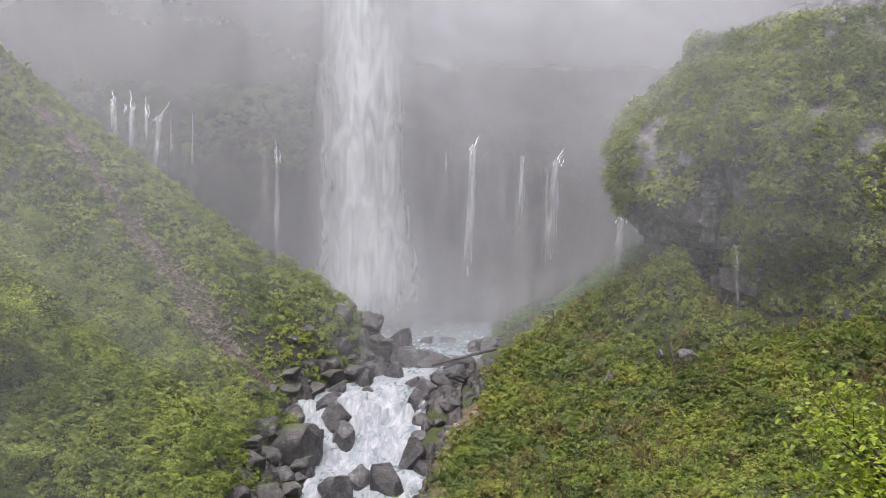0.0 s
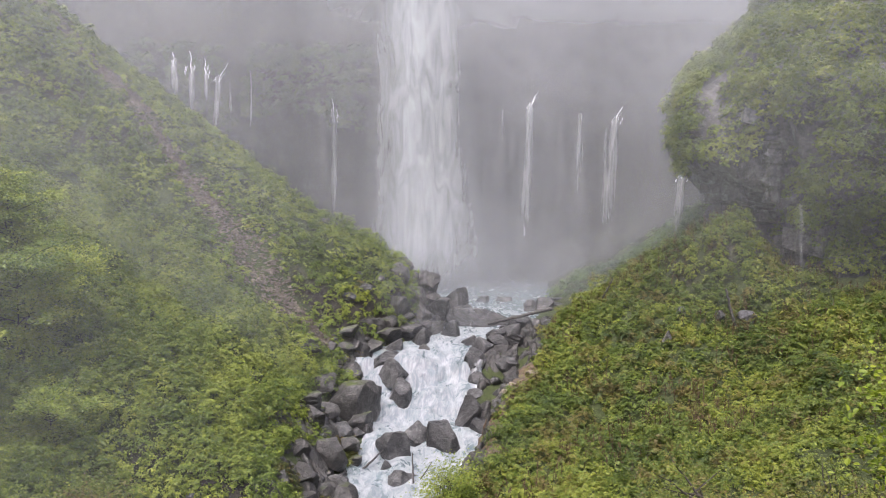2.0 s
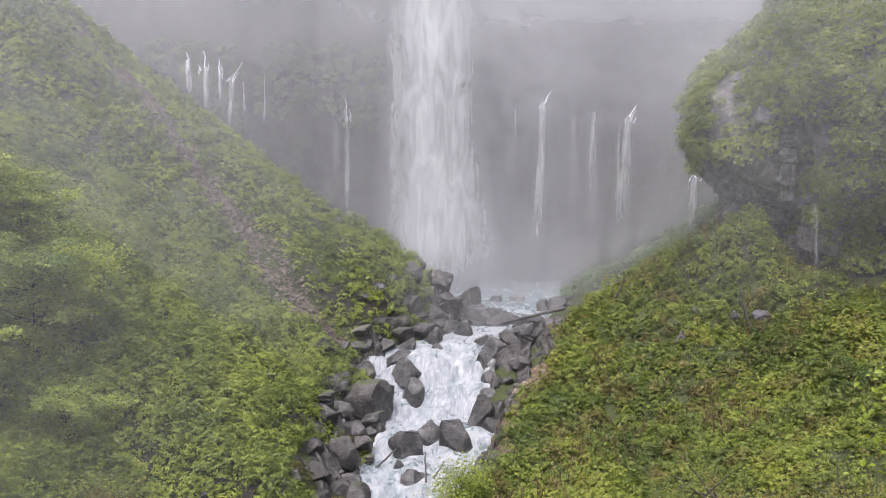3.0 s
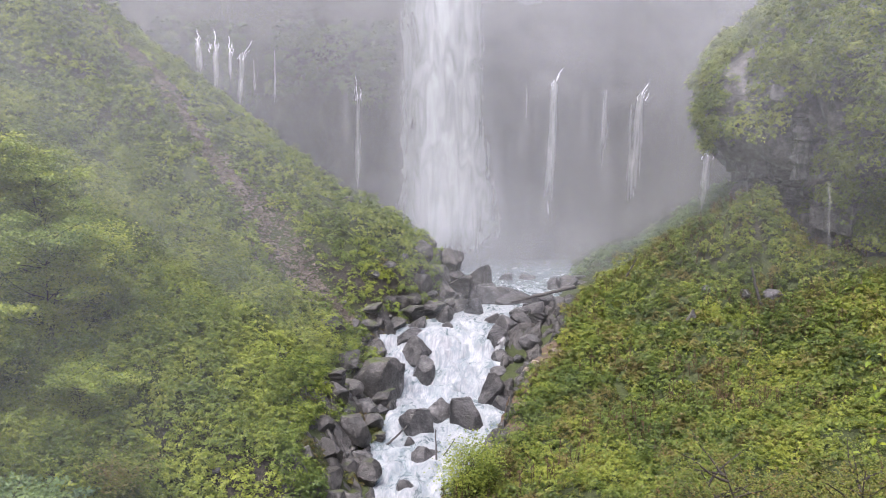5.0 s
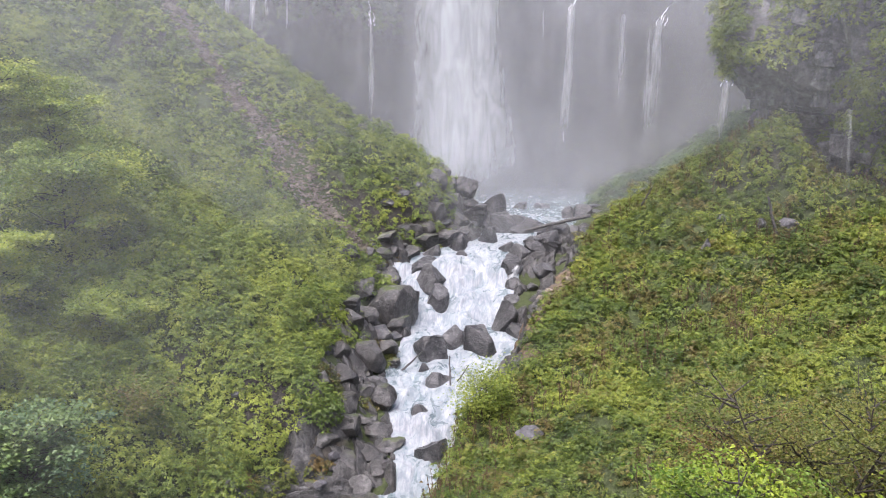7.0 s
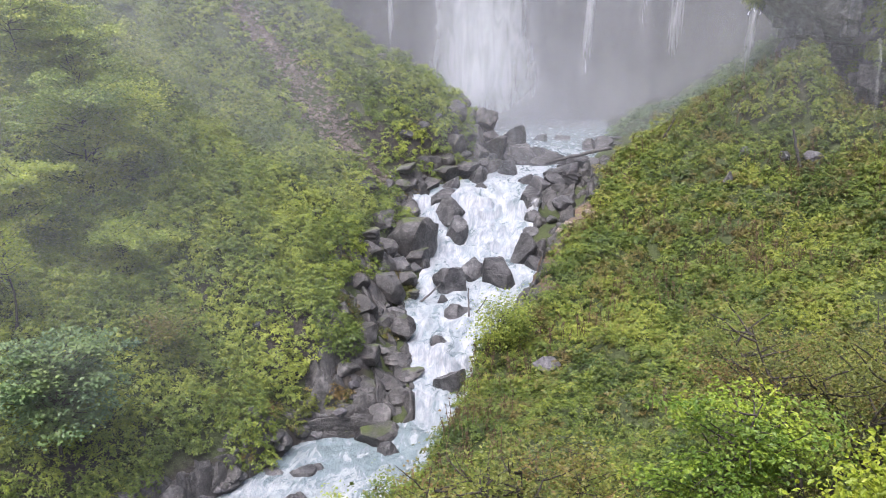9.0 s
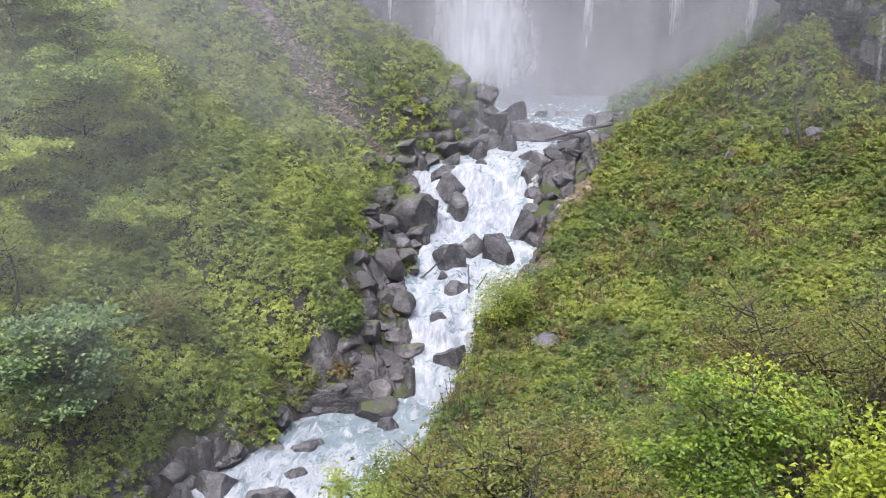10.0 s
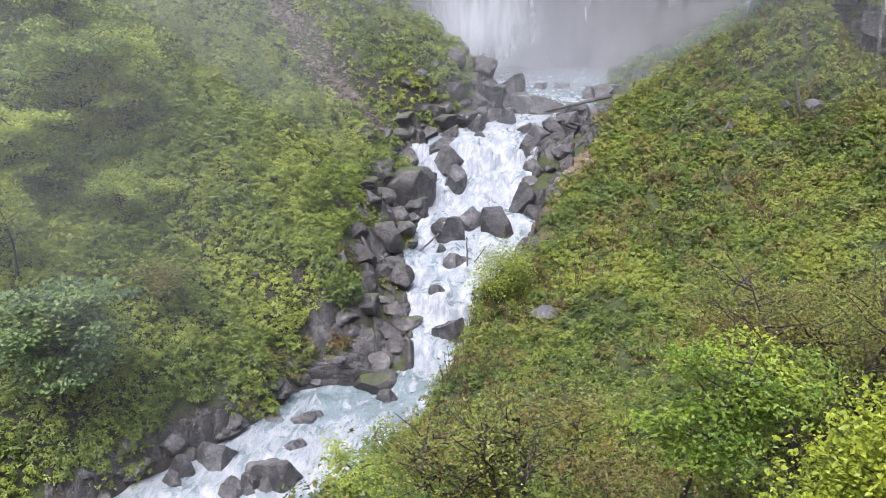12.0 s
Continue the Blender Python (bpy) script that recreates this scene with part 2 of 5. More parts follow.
Z_BED = [-2, -0.6, 0, 0.3, 0.6, 1.5, 2.5, 2.9, 4.2, 4.8, 6, 7.3, 8.8, 9.4, 11.6, 12.1, 12.6, 13, 13.4, 13.8]
Y_SP = [0, 30, 44, 50, 54, 58, 61, 66, 70, 75, 80, 86, 92, 108, 114, 122, 131, 140]
X_SP = [-12, -8.5, -6, -5.2, -5.4, -5.0, -2.6, -1.6, -1.2, -0.4, 2.0, 4.7, 7.6, 21.6, 18, 16, 7, 9]
Z_SP = [8, 8.5, 6.8, 7.0, 7.8, 8.0, 8.8, 9.6, 10.3, 11.6, 13.4, 15.8, 17.9, 23.0, 18, 14, 13.9, 13.9]
S_SP = [0.3, 0.3, 0.28, 0.26, 0.24, 0.23, 0.22, 0.22, 0.22, 0.22, 0.2, 0.19, 0.18, 0.18, 0.5, 1.0, 0.57, 0.5]


def smooth_max(a, b, k):
    h = np.clip(0.5 + 0.5 * (a - b) / k, 0, 1)
    return b + (a - b) * h + k * h * (1 - h)


def water_level(y):
    return np.interp(y, Y_BED, Z_BED)


def land(x, y):
    """The height of the ground."""
    x, y = np.broadcast_arrays(np.asarray(x, float), np.asarray(y, float))
    zs = water_level(y)
    xc, hw = np.interp(y, Y_ST, X_ST), np.interp(y, Y_ST, W_ST)
    # left bank: rocky toe, then a long overgrown slope, with a ridge towards the falls
    d = np.interp(y, Y_BK, X_BK) - x
    toe = np.interp(y, [50, 90, 105, 113], [0.9, 0.95, 1.2, 1.35])
    hollow = np.interp(y, [92, 110], [0.0, 1.0])
    left = zs - 0.8 + np.clip(d, -1, None) * toe - np.clip(d - 7, 0, None) * (toe - 0.68 + 0.16 * hollow) + np.clip(d - 22, 0, None) * 0.26 * hollow
    left = left + np.interp(y, [36, 42, 54, 60], [0.0, 1.9, 1.9, 0.0]) * np.clip(d / 0.9, 0, 1)
    ridge = np.interp(x, [-60, -45, -13], [121, 119, 113])
    left = left - np.clip(y - ridge, 0, None) * 1.3
    left = np.maximum(left, zs - 0.8 + 1.0 * np.clip((xc - hw - x) / 0.8, 0, 1))
    # right bank: bluff, then the spur
    xe, ze, se = np.interp(y, Y_SP, X_SP), np.interp(y, Y_SP, Z_SP), np.interp(y, Y_SP, S_SP)
    e = x - (xc + hw)
    foot = np.maximum(xe - (xc + hw), 0.5)
    bluff = zs - 0.8 + np.clip(e / 0.8, 0, 1) + (np.clip(e, 0, None) / foot) ** 3.2 * (ze - zs - 0.2)
    spur = ze + (x - xe) * se
    right = np.where(x > xe, spur, bluff)
    # the green hump against the headland
    right = right + 6.3 * np.exp(-((x - 25) / np.where(x < 25, 6.5, 2.6)) ** 2 - ((y - 95) / 5.5) ** 2)
    z = np.where(x < xc, left, right)
    z = np.where(np.abs(x - xc) < hw, zs - 0.8 - 1.6 * np.clip(hw - np.abs(x - xc), 0, 1), z)
    # the hill under the viewing place
    r = np.hypot(x * 0.8, np.maximum(y, 0) + np.clip(-y, 0, None) * 0.2)
    z = smooth_max(z, 28.3 - 0.76 * np.clip(r - 2.5, 0, None), 1.5)
    # the gorge beyond the basin and to the sides
    z = z + np.clip(y - 166, 0, None) * 2.0 + np.clip(np.abs(x) - 90, 0, None) * 0.6
    return np.minimum(z, 150)


def mound(x, y):
    return 0.75 * fbm(x, y, 0, 0.24, 4, 5)


def ground_height(x, y):
    xc, hw = np.interp(y, Y_ST, X_ST), np.interp(y, Y_ST, W_ST)
    off = np.clip((np.abs(x - xc) - hw) / 4, 0, 1)
    return land(x, y) + mound(x, y) * off


def spaced(stops):
    return np.concatenate([np.arange(a, b, s) for a, b, s in stops])


gx = spaced([(-900, -200, 50), (-200, -90, 6), (-90, -40, 1.0), (-40, 45, 0.6), (45, 90, 1.5), (90, 200, 6), (200, 901, 50)])
gy = spaced([(-600, -100, 50), (-100, 20, 5), (20, 125, 0.6), (125, 160, 1.2), (160, 300, 10), (300, 901, 50)])
GX, GY = np.meshgrid(gx, gy)
GZ = ground_height(GX, GY)
ground = tagged(new("ground", mesh_from("ground", np.stack([GX, GY, GZ], -1).reshape(-1, 3), grid_faces(len(gy), len(gx)), GROUND)),
                "steep overgrown gorge floor of soil and stones", "ground", kind="structure")


# ------------------------------------------------------------------ cliffs
def along(points, step):
    """Even points along a line in plan, with its normals (to the right of the way)."""
    p = np.array(points, float)
    seg = np.hypot(*np.diff(p, axis=0).T)
    s = np.concatenate([[0], np.cumsum(seg)])
    n = int(s[-1] / step)
    q = np.linspace(0, s[-1], n)
    x, y = np.interp(q, s, p[:, 0]), np.interp(q, s, p[:, 1])
    k = max(3, int(5 / step) | 1)
    pad = k // 2
    x, y = (np.convolve(np.pad(c, pad, mode="edge"), np.ones(k) / k, "valid") for c in (x, y))
    tx, ty = np.gradient(x), np.gradient(y)
    ln = np.hypot(tx, ty)
    return q, x, y, ty / ln, -tx / ln


def cliff(name, points, foot, heights, offsets, step, rough, mat, seed, blocky=0.5, carve=None):
    """A rock wall over a line in plan: offsets move it outwards (positive) at each height over its foot."""
    q, x, y, nx, ny = along(points, step)
    v = np.concatenate([np.arange(heights[0], 45, step), np.arange(45, heights[-1] + 1, step * 3)])
    V, Q = np.meshgrid(v, q, indexing="ij")
    off = np.interp(V, heights, offsets)
    X, Y = x + nx * off, y + ny * off
    Z = V + foot
    big = fbm(X, Y, Z * 0.6, 0.09, 3, seed)
    fine = fbm(X, Y, Z, 0.5, 4, seed + 3)
    col = np.abs(fbm(X, Y, Z * 0.15, 0.33, 2, seed + 5))
    d = rough * (1.6 * big + 0.35 * fine - 1.0 * blocky * col)
    if carve:
        d = d - carve(X, Y, Z)
    X, Y = X + nx * d, Y + ny * d
    Z = Z + rough * 0.25 * fbm(X, Y, Z, 0.25, 3, seed + 9)
    me = mesh_from(name, np.stack([X, Y, Z], -1).reshape(-1, 3), grid_faces(len(v), len(q)), mat)
    ob = new(name, me)
    return ob, (X, Y, Z, np.broadcast_to(nx, X.shape), np.broadcast_to(ny, X.shape), V)


def head_hollows(X, Y, Z):
    """The cleft, the gap between the hanging lobes, the shaded hollows and the undercut of the headland."""
    cleft = 2.6 * np.exp(-((X - 29.6 - (Z - 30) * 0.05) / 1.0) ** 2) * np.clip((39 - Z) / 2, 0, 1)
    gap = 2.0 * np.exp(-((X - 26.6) / 0.9) ** 2) * np.clip((37 - Z) / 3, 0, 1)
    hollow = 3.2 * np.exp(-((X - 35) / 2.6) ** 2 - ((Z - 42.5 - 0.2 * (X - 35)) / 1.7) ** 2)
    hollow = hollow + 2.0 * np.exp(-((X - 33) / 1.6) ** 2 - ((Z - 33) / 1.4) ** 2)
    under = 1.6 * np.clip((31.6 - Z) / 1.2, 0, 1) * np.clip((29 - X) / 2, 0, 1)
    return np.where(Y > 75, cleft + gap + hollow + under, 0) - 1.5 * fbm(X, Y, Z, 0.22, 2, 29)


HEAD_LINE = [(40, 140), (28, 122), (23.5, 110), (24.5, 100), (28, 91), (32, 86), (42, 81.5), (60, 76), (85, 55), (95, 10)]
head, HEAD = cliff("cliff_headland", HEAD_LINE, 20.0, [-8, 0, 5, 8, 10, 15, 20, 26, 32, 40, 60],
                   [-2, 0.4, -0.8, -0.8, 1.2, 3.0, 2.4, -2.5, -9, -22, -70], 0.7, 1.7, CLIFF, 21, carve=head_hollows)
tagged(head, "overhanging dark rock headland draped with green shrubs", "cliff", kind="structure")

BACK_LINE = [(-170, 26), (-120, 101), (-85, 137), (-52, 155), (-28, 159), (-13, 160), (5, 159), (20, 157), (45, 155), (90, 158)]
back, BACK = cliff("cliff_amphitheatre", BACK_LINE, 12.0, [-4, 0, 26, 30, 36, 45, 52, 70, 130],
                   [1, 0, 1.5, 0.8, -2, -7, -10, -13, -20], 1.1, 1.5, CLIFF_FAR, 40, 1.3)
tagged(back, "tall dark grey basalt cliff fading into mist", "cliff", kind="structure")

# ------------------------------------------------------------------ water
sy = np.arange(0, 163, 0.22)
su = np.linspace(-1, 1, 61)
SU, SY = np.meshgrid(su, sy)
SX = np.interp(SY, Y_ST, X_ST) + SU * (np.interp(SY, Y_ST, W_ST) + 0.8)
drop = np.gradient(water_level(sy), sy)
drop = np.convolve(np.pad(drop, 5, mode="edge"), np.ones(11) / 11, "valid")
rough_water = 0.10 + 0.35 * np.clip(drop[:, None] * 2, 0, 1)
level = water_level(SY + 1.2 * fbm(SX, SY, 0, 0.35, 3, 60) * np.clip(np.interp(SY, [56, 62, 100, 108], [0, 1, 1, 0]), 0, 1))
# the water comes down in steps of uneven height
phase = level / 1.5 + 0.5 * fbm(SX, SY * 0.4, 0, 0.22, 3, 64)
steps = np.interp(SY, [56, 60, 99, 103], [0, 1, 1, 0])
SZ = level + steps * 0.8 * 1.5 / 6.283 * np.sin(6.283 * phase) + rough_water * fbm(SX, SY, 0, 0.55, 5, 62)
me = mesh_from("stream", np.stack([SX, SY, SZ], -1).reshape(-1, 3), grid_faces(len(sy), len(su)), STREAM)
fall_rate = np.clip(np.gradient(SZ, sy, axis=0), 0, 3)
attribute(me, "rush", np.clip(0.04 + 0.10 * fall_rate + np.interp(SY, [40, 50, 54, 58, 62, 105, 112, 120, 135], [0.14, 0.12, -0.04, -0.04, 0.10, 0.10, 0.06, 0.05, -0.06]), -0.2, 0.5))
attribute(me, "steep", np.clip(fall_rate * 1.1 - 0.2, 0, 0.75))
tagged(new("stream", me), "foaming white mountain stream tumbling over rocks", "stream", kind="structure")


def fall_sheet(x, y, top, foot, w_top, w_foot, lean=0.0, bow=0.6, seed=0, power=1.0):
    """One curtain of falling water, thinner towards its sides."""
    rows, cols = 60, 25
    v, u = np.linspace(0, 1, rows), np.linspace(-1, 1, cols)
    U, V = np.meshgrid(u, v)
    z = top + (foot - top) * V
    w = w_top + (w_foot - w_top) * V ** power
    X = x + lean * V + U * w / 2 * (1 + 0.12 * fbm(U * 2, V * 5, 0, 1.0, 3, seed))
    Y = y - bow * np.sqrt(V) * 2 + 0.5 * fbm(U * 3, V * 4, 3, 1.0, 3, seed + 2) + 0.8 * U ** 2
    return np.stack([X, Y, z], -1).reshape(-1, 3), grid_faces(rows, cols), U, V


def waterfall(name, sheets, mat, label, strength=1.0, edge=1.5, start=0.02, end=0.25):
    base = tagged(new(name), label, "waterfall", group="falls of the gorge")
    first = sheets[0]
    base.location = (first["x"], first["y"], first["foot"])
    for s in sheets:
        s = dict(s)
        weight = s.pop("weight", 1.0)
        verts, faces, U, V = fall_sheet(**s)
        me = mesh_from("curtain", verts - np.array(base.location), faces, mat)
        thin = (1 - np.abs(U) ** edge) * np.clip(V / start, 0, 1) * np.clip((1 - V) / end, 0, 1)
        attribute(me, "thin", strength * weight * thin)
        part("curtain", me, base)
    return base


waterfall("main_waterfall", [dict(x=-14.6, y=143.0, top=112, foot=13, w_top=10.5, w_foot=18, lean=1.6, seed=3, power=2.4),
                             dict(x=-14.8, y=141.6, top=112, foot=13, w_top=13, w_foot=25, lean=3.4, seed=9, power=2.0, weight=0.8),
                             dict(x=-15.2, y=142.3, top=112, foot=13, w_top=7.5, w_foot=9.5, lean=1.0, seed=14, power=1.6, weight=0.75)],
          FALL, "tall white waterfall plunging into a misty basin", 0.82, 1.8, 0.02, 0.09)

# ------------------------------------------------------------------ mist
def mist_bank(y, zs, strengths, xs, weights, seed=0, spray=0.0):
    """A thin bank of mist that hangs in the gorge; its strength follows the height and the way across."""
    u, z = np.linspace(xs[0], xs[-1], 110), np.concatenate([np.arange(-4, 30, 0.8), np.linspace(30, 125, 30)])
    U, Z = np.meshgrid(u, z)
    Y = y + 0.9 * fbm(U, Z, y, 0.04, 2, seed)
    me = mesh_from("mist", np.stack([U, Y, Z], -1).reshape(-1, 3), grid_faces(len(z), len(u)), MIST)
    # a cloud of spray that rises from the plunge basin
    cloud = np.exp(-((U + 9) / 17) ** 2 - ((Z - 20) / 13) ** 2) * np.clip((Z - 13.5) / 6, 0, 1)
    thin = np.interp(Z, zs, strengths) * np.interp(U, xs, weights) + spray * cloud
    thin = np.where(Z < 56.5, np.minimum(thin, 0.235), thin) * np.clip((Z - ground_height(U, Y) - 0.4) / (3.5 if y < 115 else 1.6), 0, 1)
    attribute(me, "thin", thin)
    return tagged(new("mist", me), "thin pale mist drifting across the gorge", "mist", kind="stuff")


mist_bank(40, [-2, 4, 10, 18, 24, 34, 60], [0.02, 0.03, 0.045, 0.12, 0.165, 0.19, 0.20], [-70, -30, -20, -9], [1.2, 1.1, 0.8, 0.0], 1)
mist_bank(78, [0, 14, 28, 45, 60], [0.02, 0.11, 0.16, 0.19, 0.19], [-90, -40, -22, -11], [1.15, 1.0, 0.9, 0.0], 2)
mist_bank(80, [0, 20, 30, 40, 55], [0.0, 0.06, 0.16, 0.22, 0.235], [8, 20, 40, 100], [0.0, 1.0, 0.9, 0.8], 6)
ACROSS = [-110, -44, -12, 6, 44, 110]
mist_bank(101, [0, 12, 15, 30, 45, 60], [0.02, 0.08, 0.14, 0.11, 0.13, 0.17], ACROSS, [0.8, 0.8, 1, 1, 1.2, 1.2], 3)
mist_bank(123, [0, 13, 16, 26, 42, 55, 75], [0.0, 0.13, 0.20, 0.13, 0.12, 0.16, 0.18], ACROSS, [0.7, 0.7, 1, 1, 1.2, 1.2], 4, 0.09)
mist_bank(133, [0, 13, 16, 26, 42, 55, 75], [0.0, 0.20, 0.21, 0.13, 0.11, 0.14, 0.16], [-42, -26, -12, 6, 44, 110], [0.0, 0.8, 1, 1, 1.2, 1.2], 9, 0.10)
mist_bank(147.5, [0, 13, 20, 30, 50, 84, 95], [0.0, 0.235, 0.235, 0.21, 0.21, 0.85, 0.95], ACROSS, [0.6, 0.6, 1, 1, 1.0, 1.0], 5)
mist_bank(150.5, [0, 13, 34, 50, 56, 66, 75], [0.0, 0.235, 0.10, 0.23, 0.30, 0.50, 0.50], ACROSS, [0.5, 0.5, 1, 1, 1.0, 1.0], 10)

# ------------------------------------------------------------------ the small falls out of the cliff
def trickle(x, z_top, z_foot, w_top, w_foot, lean=0.0, strength=0.8, y=None):
    y = np.interp(x, [-85, -52, -28, -13, 5, 20, 45], [126, 143, 145.2, 145.2, 145.2, 144.8, 142]) if y is None else y
    fall = waterfall("slender_waterfall", [dict(x=x, y=y, top=z_top, foot=z_foot, w_top=w_top * 1.1, w_foot=w_foot * 1.7, lean=lean,
                                                bow=0.5, seed=int(abs(x) * 7) % 50)],
                     TRICKLE, "slender white waterfall springing from the dark cliff", 0.82 * strength, 1.3, 0.02, 0.6)
    if strength < 0.8:
        return fall
    # the broken white strands by which it leaves the rock
    rng = np.random.RandomState(int(abs(x) * 10))
    slant = 1 if lean < 0 else -0.25
    for k in range(4):
        rows = 9
        v = np.linspace(0, 1, rows)
        long = rng.uniform(0.9, 2.4) * (1.3 if k == 0 else 0.8)
        at = 0.0 if k == 0 else rng.uniform(-0.9, 0.9) * w_top
        px = x + at + slant * ((1 - v) ** 1.4 * long * 0.6) + 0.10 * np.sin(v * 9 + x * 3 + k * 2)
        pz = z_top + long * (0.85 if k == 0 else 0.55) - v * long * 1.3 - abs(at) * 0.5
        hw = (0.02 + 0.10 * v ** 0.7) * (1.0 if k == 0 else 0.55) * (0.6 + 0.4 * np.sin(v * 7 + k + x) ** 2) * min(w_top, 1.3)
        py = y + 0.6 - 0.8 * v
        verts = np.stack([np.stack([px - hw, py, pz], -1), np.stack([px, py - 0.15, pz], -1), np.stack([px + hw, py, pz], -1)], 1).reshape(-1, 3)
        part("chute", mesh_from("chute", verts - np.array(fall.location), grid_faces(rows, 3), FOAM), fall)
    return fall


FOAM, fn, fl, fp = material("foam")
fl.new(ramp(fn, fl, noise_tex(fn, fl, 2.0, 5), [(0.3, (0.70, 0.72, 0.75)), (0.6, (0.88, 0.89, 0.91))]), fp.inputs["Base Color"])
fp.inputs["Roughness"].default_value = 0.6

trickle(-53.2, 51.5, 44, 1.0, 1.6, 0.6, 1.0, 141)
trickle(-50.6, 51.0, 40, 1.3, 1.8, 0.3, 1.0, 142)
trickle(-48.4, 50.5, 42, 0.8, 1.2, 0.5, 0.8, 142.5)
trickle(-46.4, 49.5, 38, 1.2, 1.7, -0.6, 1.0, 143)
trickle(-44.6, 48.5, 38, 0.8, 1.2, 0.4, 0.7, 143.5)
trickle(-41.4, 50.5, 33, 0.6, 1.0, 0.3, 0.6, 144.5)
trickle(-29.6, 43.5, 27, 1.1, 2.0, 0.4, 0.45)
trickle(-27.6, 43.3, 20, 0.7, 1.5, 0.0, 0.95)
trickle(-23.0, 42.5, 32, 0.5, 0.9, 0.0, 0.35)
trickle(0.4, 44.0, 28, 1.5, 2.4, -0.5, 0.45)
trickle(2.2, 44.3, 30, 0.9, 1.6, -0.4, 0.4)
trickle(5.0, 44.8, 15, 1.3, 2.6, -1.3, 1.0)
trickle(10.0, 43.0, 24, 0.9, 1.9, -0.3, 0.4)
trickle(13.2, 43.4, 22, 1.2, 2.2, -0.6, 0.7)
trickle(18.8, 42.4, 16, 1.5, 3.4, -2.2, 1.0)
trickle(17.4, 41.8, 24, 1.0, 2.0, -0.8, 0.5)
trickle(25.4, 33, 21, 1.3, 1.7, -1.0, 1.0, 124)


def side_fall(x, y, top, foot, w_top, w_foot, lean):
    return waterfall("small_cascade", [dict(x=x, y=y, top=top, foot=foot, w_top=w_top, w_foot=w_foot, lean=lean, bow=0.3, seed=int(abs(x) * 9) % 40)],
                     TRICKLE, "thin white side cascade running between bank rocks", 0.8, 1.2, 0.1, 0.2)


side_fall(-15.8, 76.2, 8.7, 6.2, 0.35, 0.8, 0.1)
side_fall(-1.9, 93.4, 12.2, 10.2, 1.2, 1.9, -0.9)


# ------------------------------------------------------------------ boulders
def boulder_mesh(seed, detail=4, cuts=13):
    """An angular worn boulder about 1 across: a ball cut by planes, then roughened."""
    rng = np.random.RandomState(seed)
    bm = bmesh.new()
    bmesh.ops.create_icosphere(bm, subdivisions=detail, radius=0.62)
    co = np.array([v.co[:] for v in bm.verts])
    for _ in range(cuts):
        n = rng.normal(size=3)
        n /= np.linalg.norm(n)
        lim = rng.uniform(0.31, 0.49)
        over = np.clip(co @ n - lim, 0, None)
        co -= over[:, None] * n * 0.985
    r = np.linalg.norm(co, axis=1, keepdims=True)
    d = co / r
    co = co + d * (0.030 * fbm(co[:, 0], co[:, 1], co[:, 2], 3.6, 5, seed))[:, None]
    # bedding steps
    co = co + d * (0.009 * np.sign(np.sin(co[:, 2] * 22 + 3 * co[:, 0] + seed)))[:, None] * (seed % 3 == 0)
    # one metre each way
    low, high = co.min(0), co.max(0)
    co = (co - (low + high) / 2) / (high - low)
    faces = [[v.index for v in f.verts] for f in bm.faces]
    bm.free()
    me = mesh_from("boulder", co, faces, ROCK, False)
    return me


BOULDERS = [boulder_mesh(300 + i, 4, 11) for i in range(12)]
BOULDERS_MOSSY = []
for me in BOULDERS:
    m2 = me.copy()
    m2.materials[0] = ROCK_MOSSY
    BOULDERS_MOSSY.append(m2)
STONES = [boulder_mesh(350 + i, 3, 10) for i in range(12)]
STONES_MOSSY = []
for me in STONES:
    m2 = me.copy()
    m2.materials[0] = ROCK_MOSSY
    STONES_MOSSY.append(m2)
rock_count = [0]


def boulder(x, y, z, sx, sy, sz, mossy=None, group="boulders of the stream"):
    i = rock_count[0]
    rock_count[0] += 1
    wet = (x > np.interp(y, Y_ST, X_ST) - np.interp(y, Y_ST, W_ST) + 0.3) if mossy is None else not mossy
    kinds = (BOULDERS if wet else BOULDERS_MOSSY) if sx > 2.3 else (STONES if wet else STONES_MOSSY)
    ob = new("boulder", kinds[(i * 7 + i // 12) % 12])
    foot = min(z - sz * 0.45, float(ground_height(x, y)) - 0.1)
    top = z + sz * 0.5
    sz = max(sz, (top - foot) * 0.98)
    ob.matrix_world = pose(x, y, top - sz * 0.5, (i * 37) % 17 - 8, (i * 53) % 25 - 12, (i * 97) % 50 - 25) @ Matrix.Diagonal((sx, sy, sz, 1))
    size = "large" if sx > 2.6 else "small"
    where = "in rushing white water" if wet else "with moss on the stream bank"
    return tagged(ob, f"{size} angular grey boulder {where}", "boulder", group=group)


boulder(-9.6, 78.3, 6.7, 3.2, 2.7, 2.9)
boulder(-5.2, 80.0, 7.2, 3.1, 2.6, 3.6)
boulder(-7.7, 81.9, 7.1, 2.8, 2.5, 2.5)
boulder(-8.2, 73.3, 5.5, 2.9, 2.4, 1.7)
boulder(-10.1, 75.1, 5.8, 1.4, 1.2, 1.4)
boulder(-7.9, 63.4, 3.1, 2.6, 2.3, 2.4)
boulder(-9.3, 67.1, 4.6, 1.7, 1.7, 1.6)
boulder(-11.5, 93.1, 10.5, 3.4, 3.4, 3.5)
boulder(-10.4, 89.7, 9.1, 2.5, 2.4, 2.8)
boulder(-12.3, 95.5, 11.5, 4.3, 3.7, 2.0)
boulder(-8.4, 97.6, 12.4, 1.7, 1.6, 1.1)
boulder(-3.6, 101.2, 12.9, 2.9, 2.5, 1.4)
boulder(-1.8, 97.5, 12.5, 2.8, 2.4, 2.8)
boulder(-2.8, 94.4, 11.5, 2.7, 2.3, 3.1)
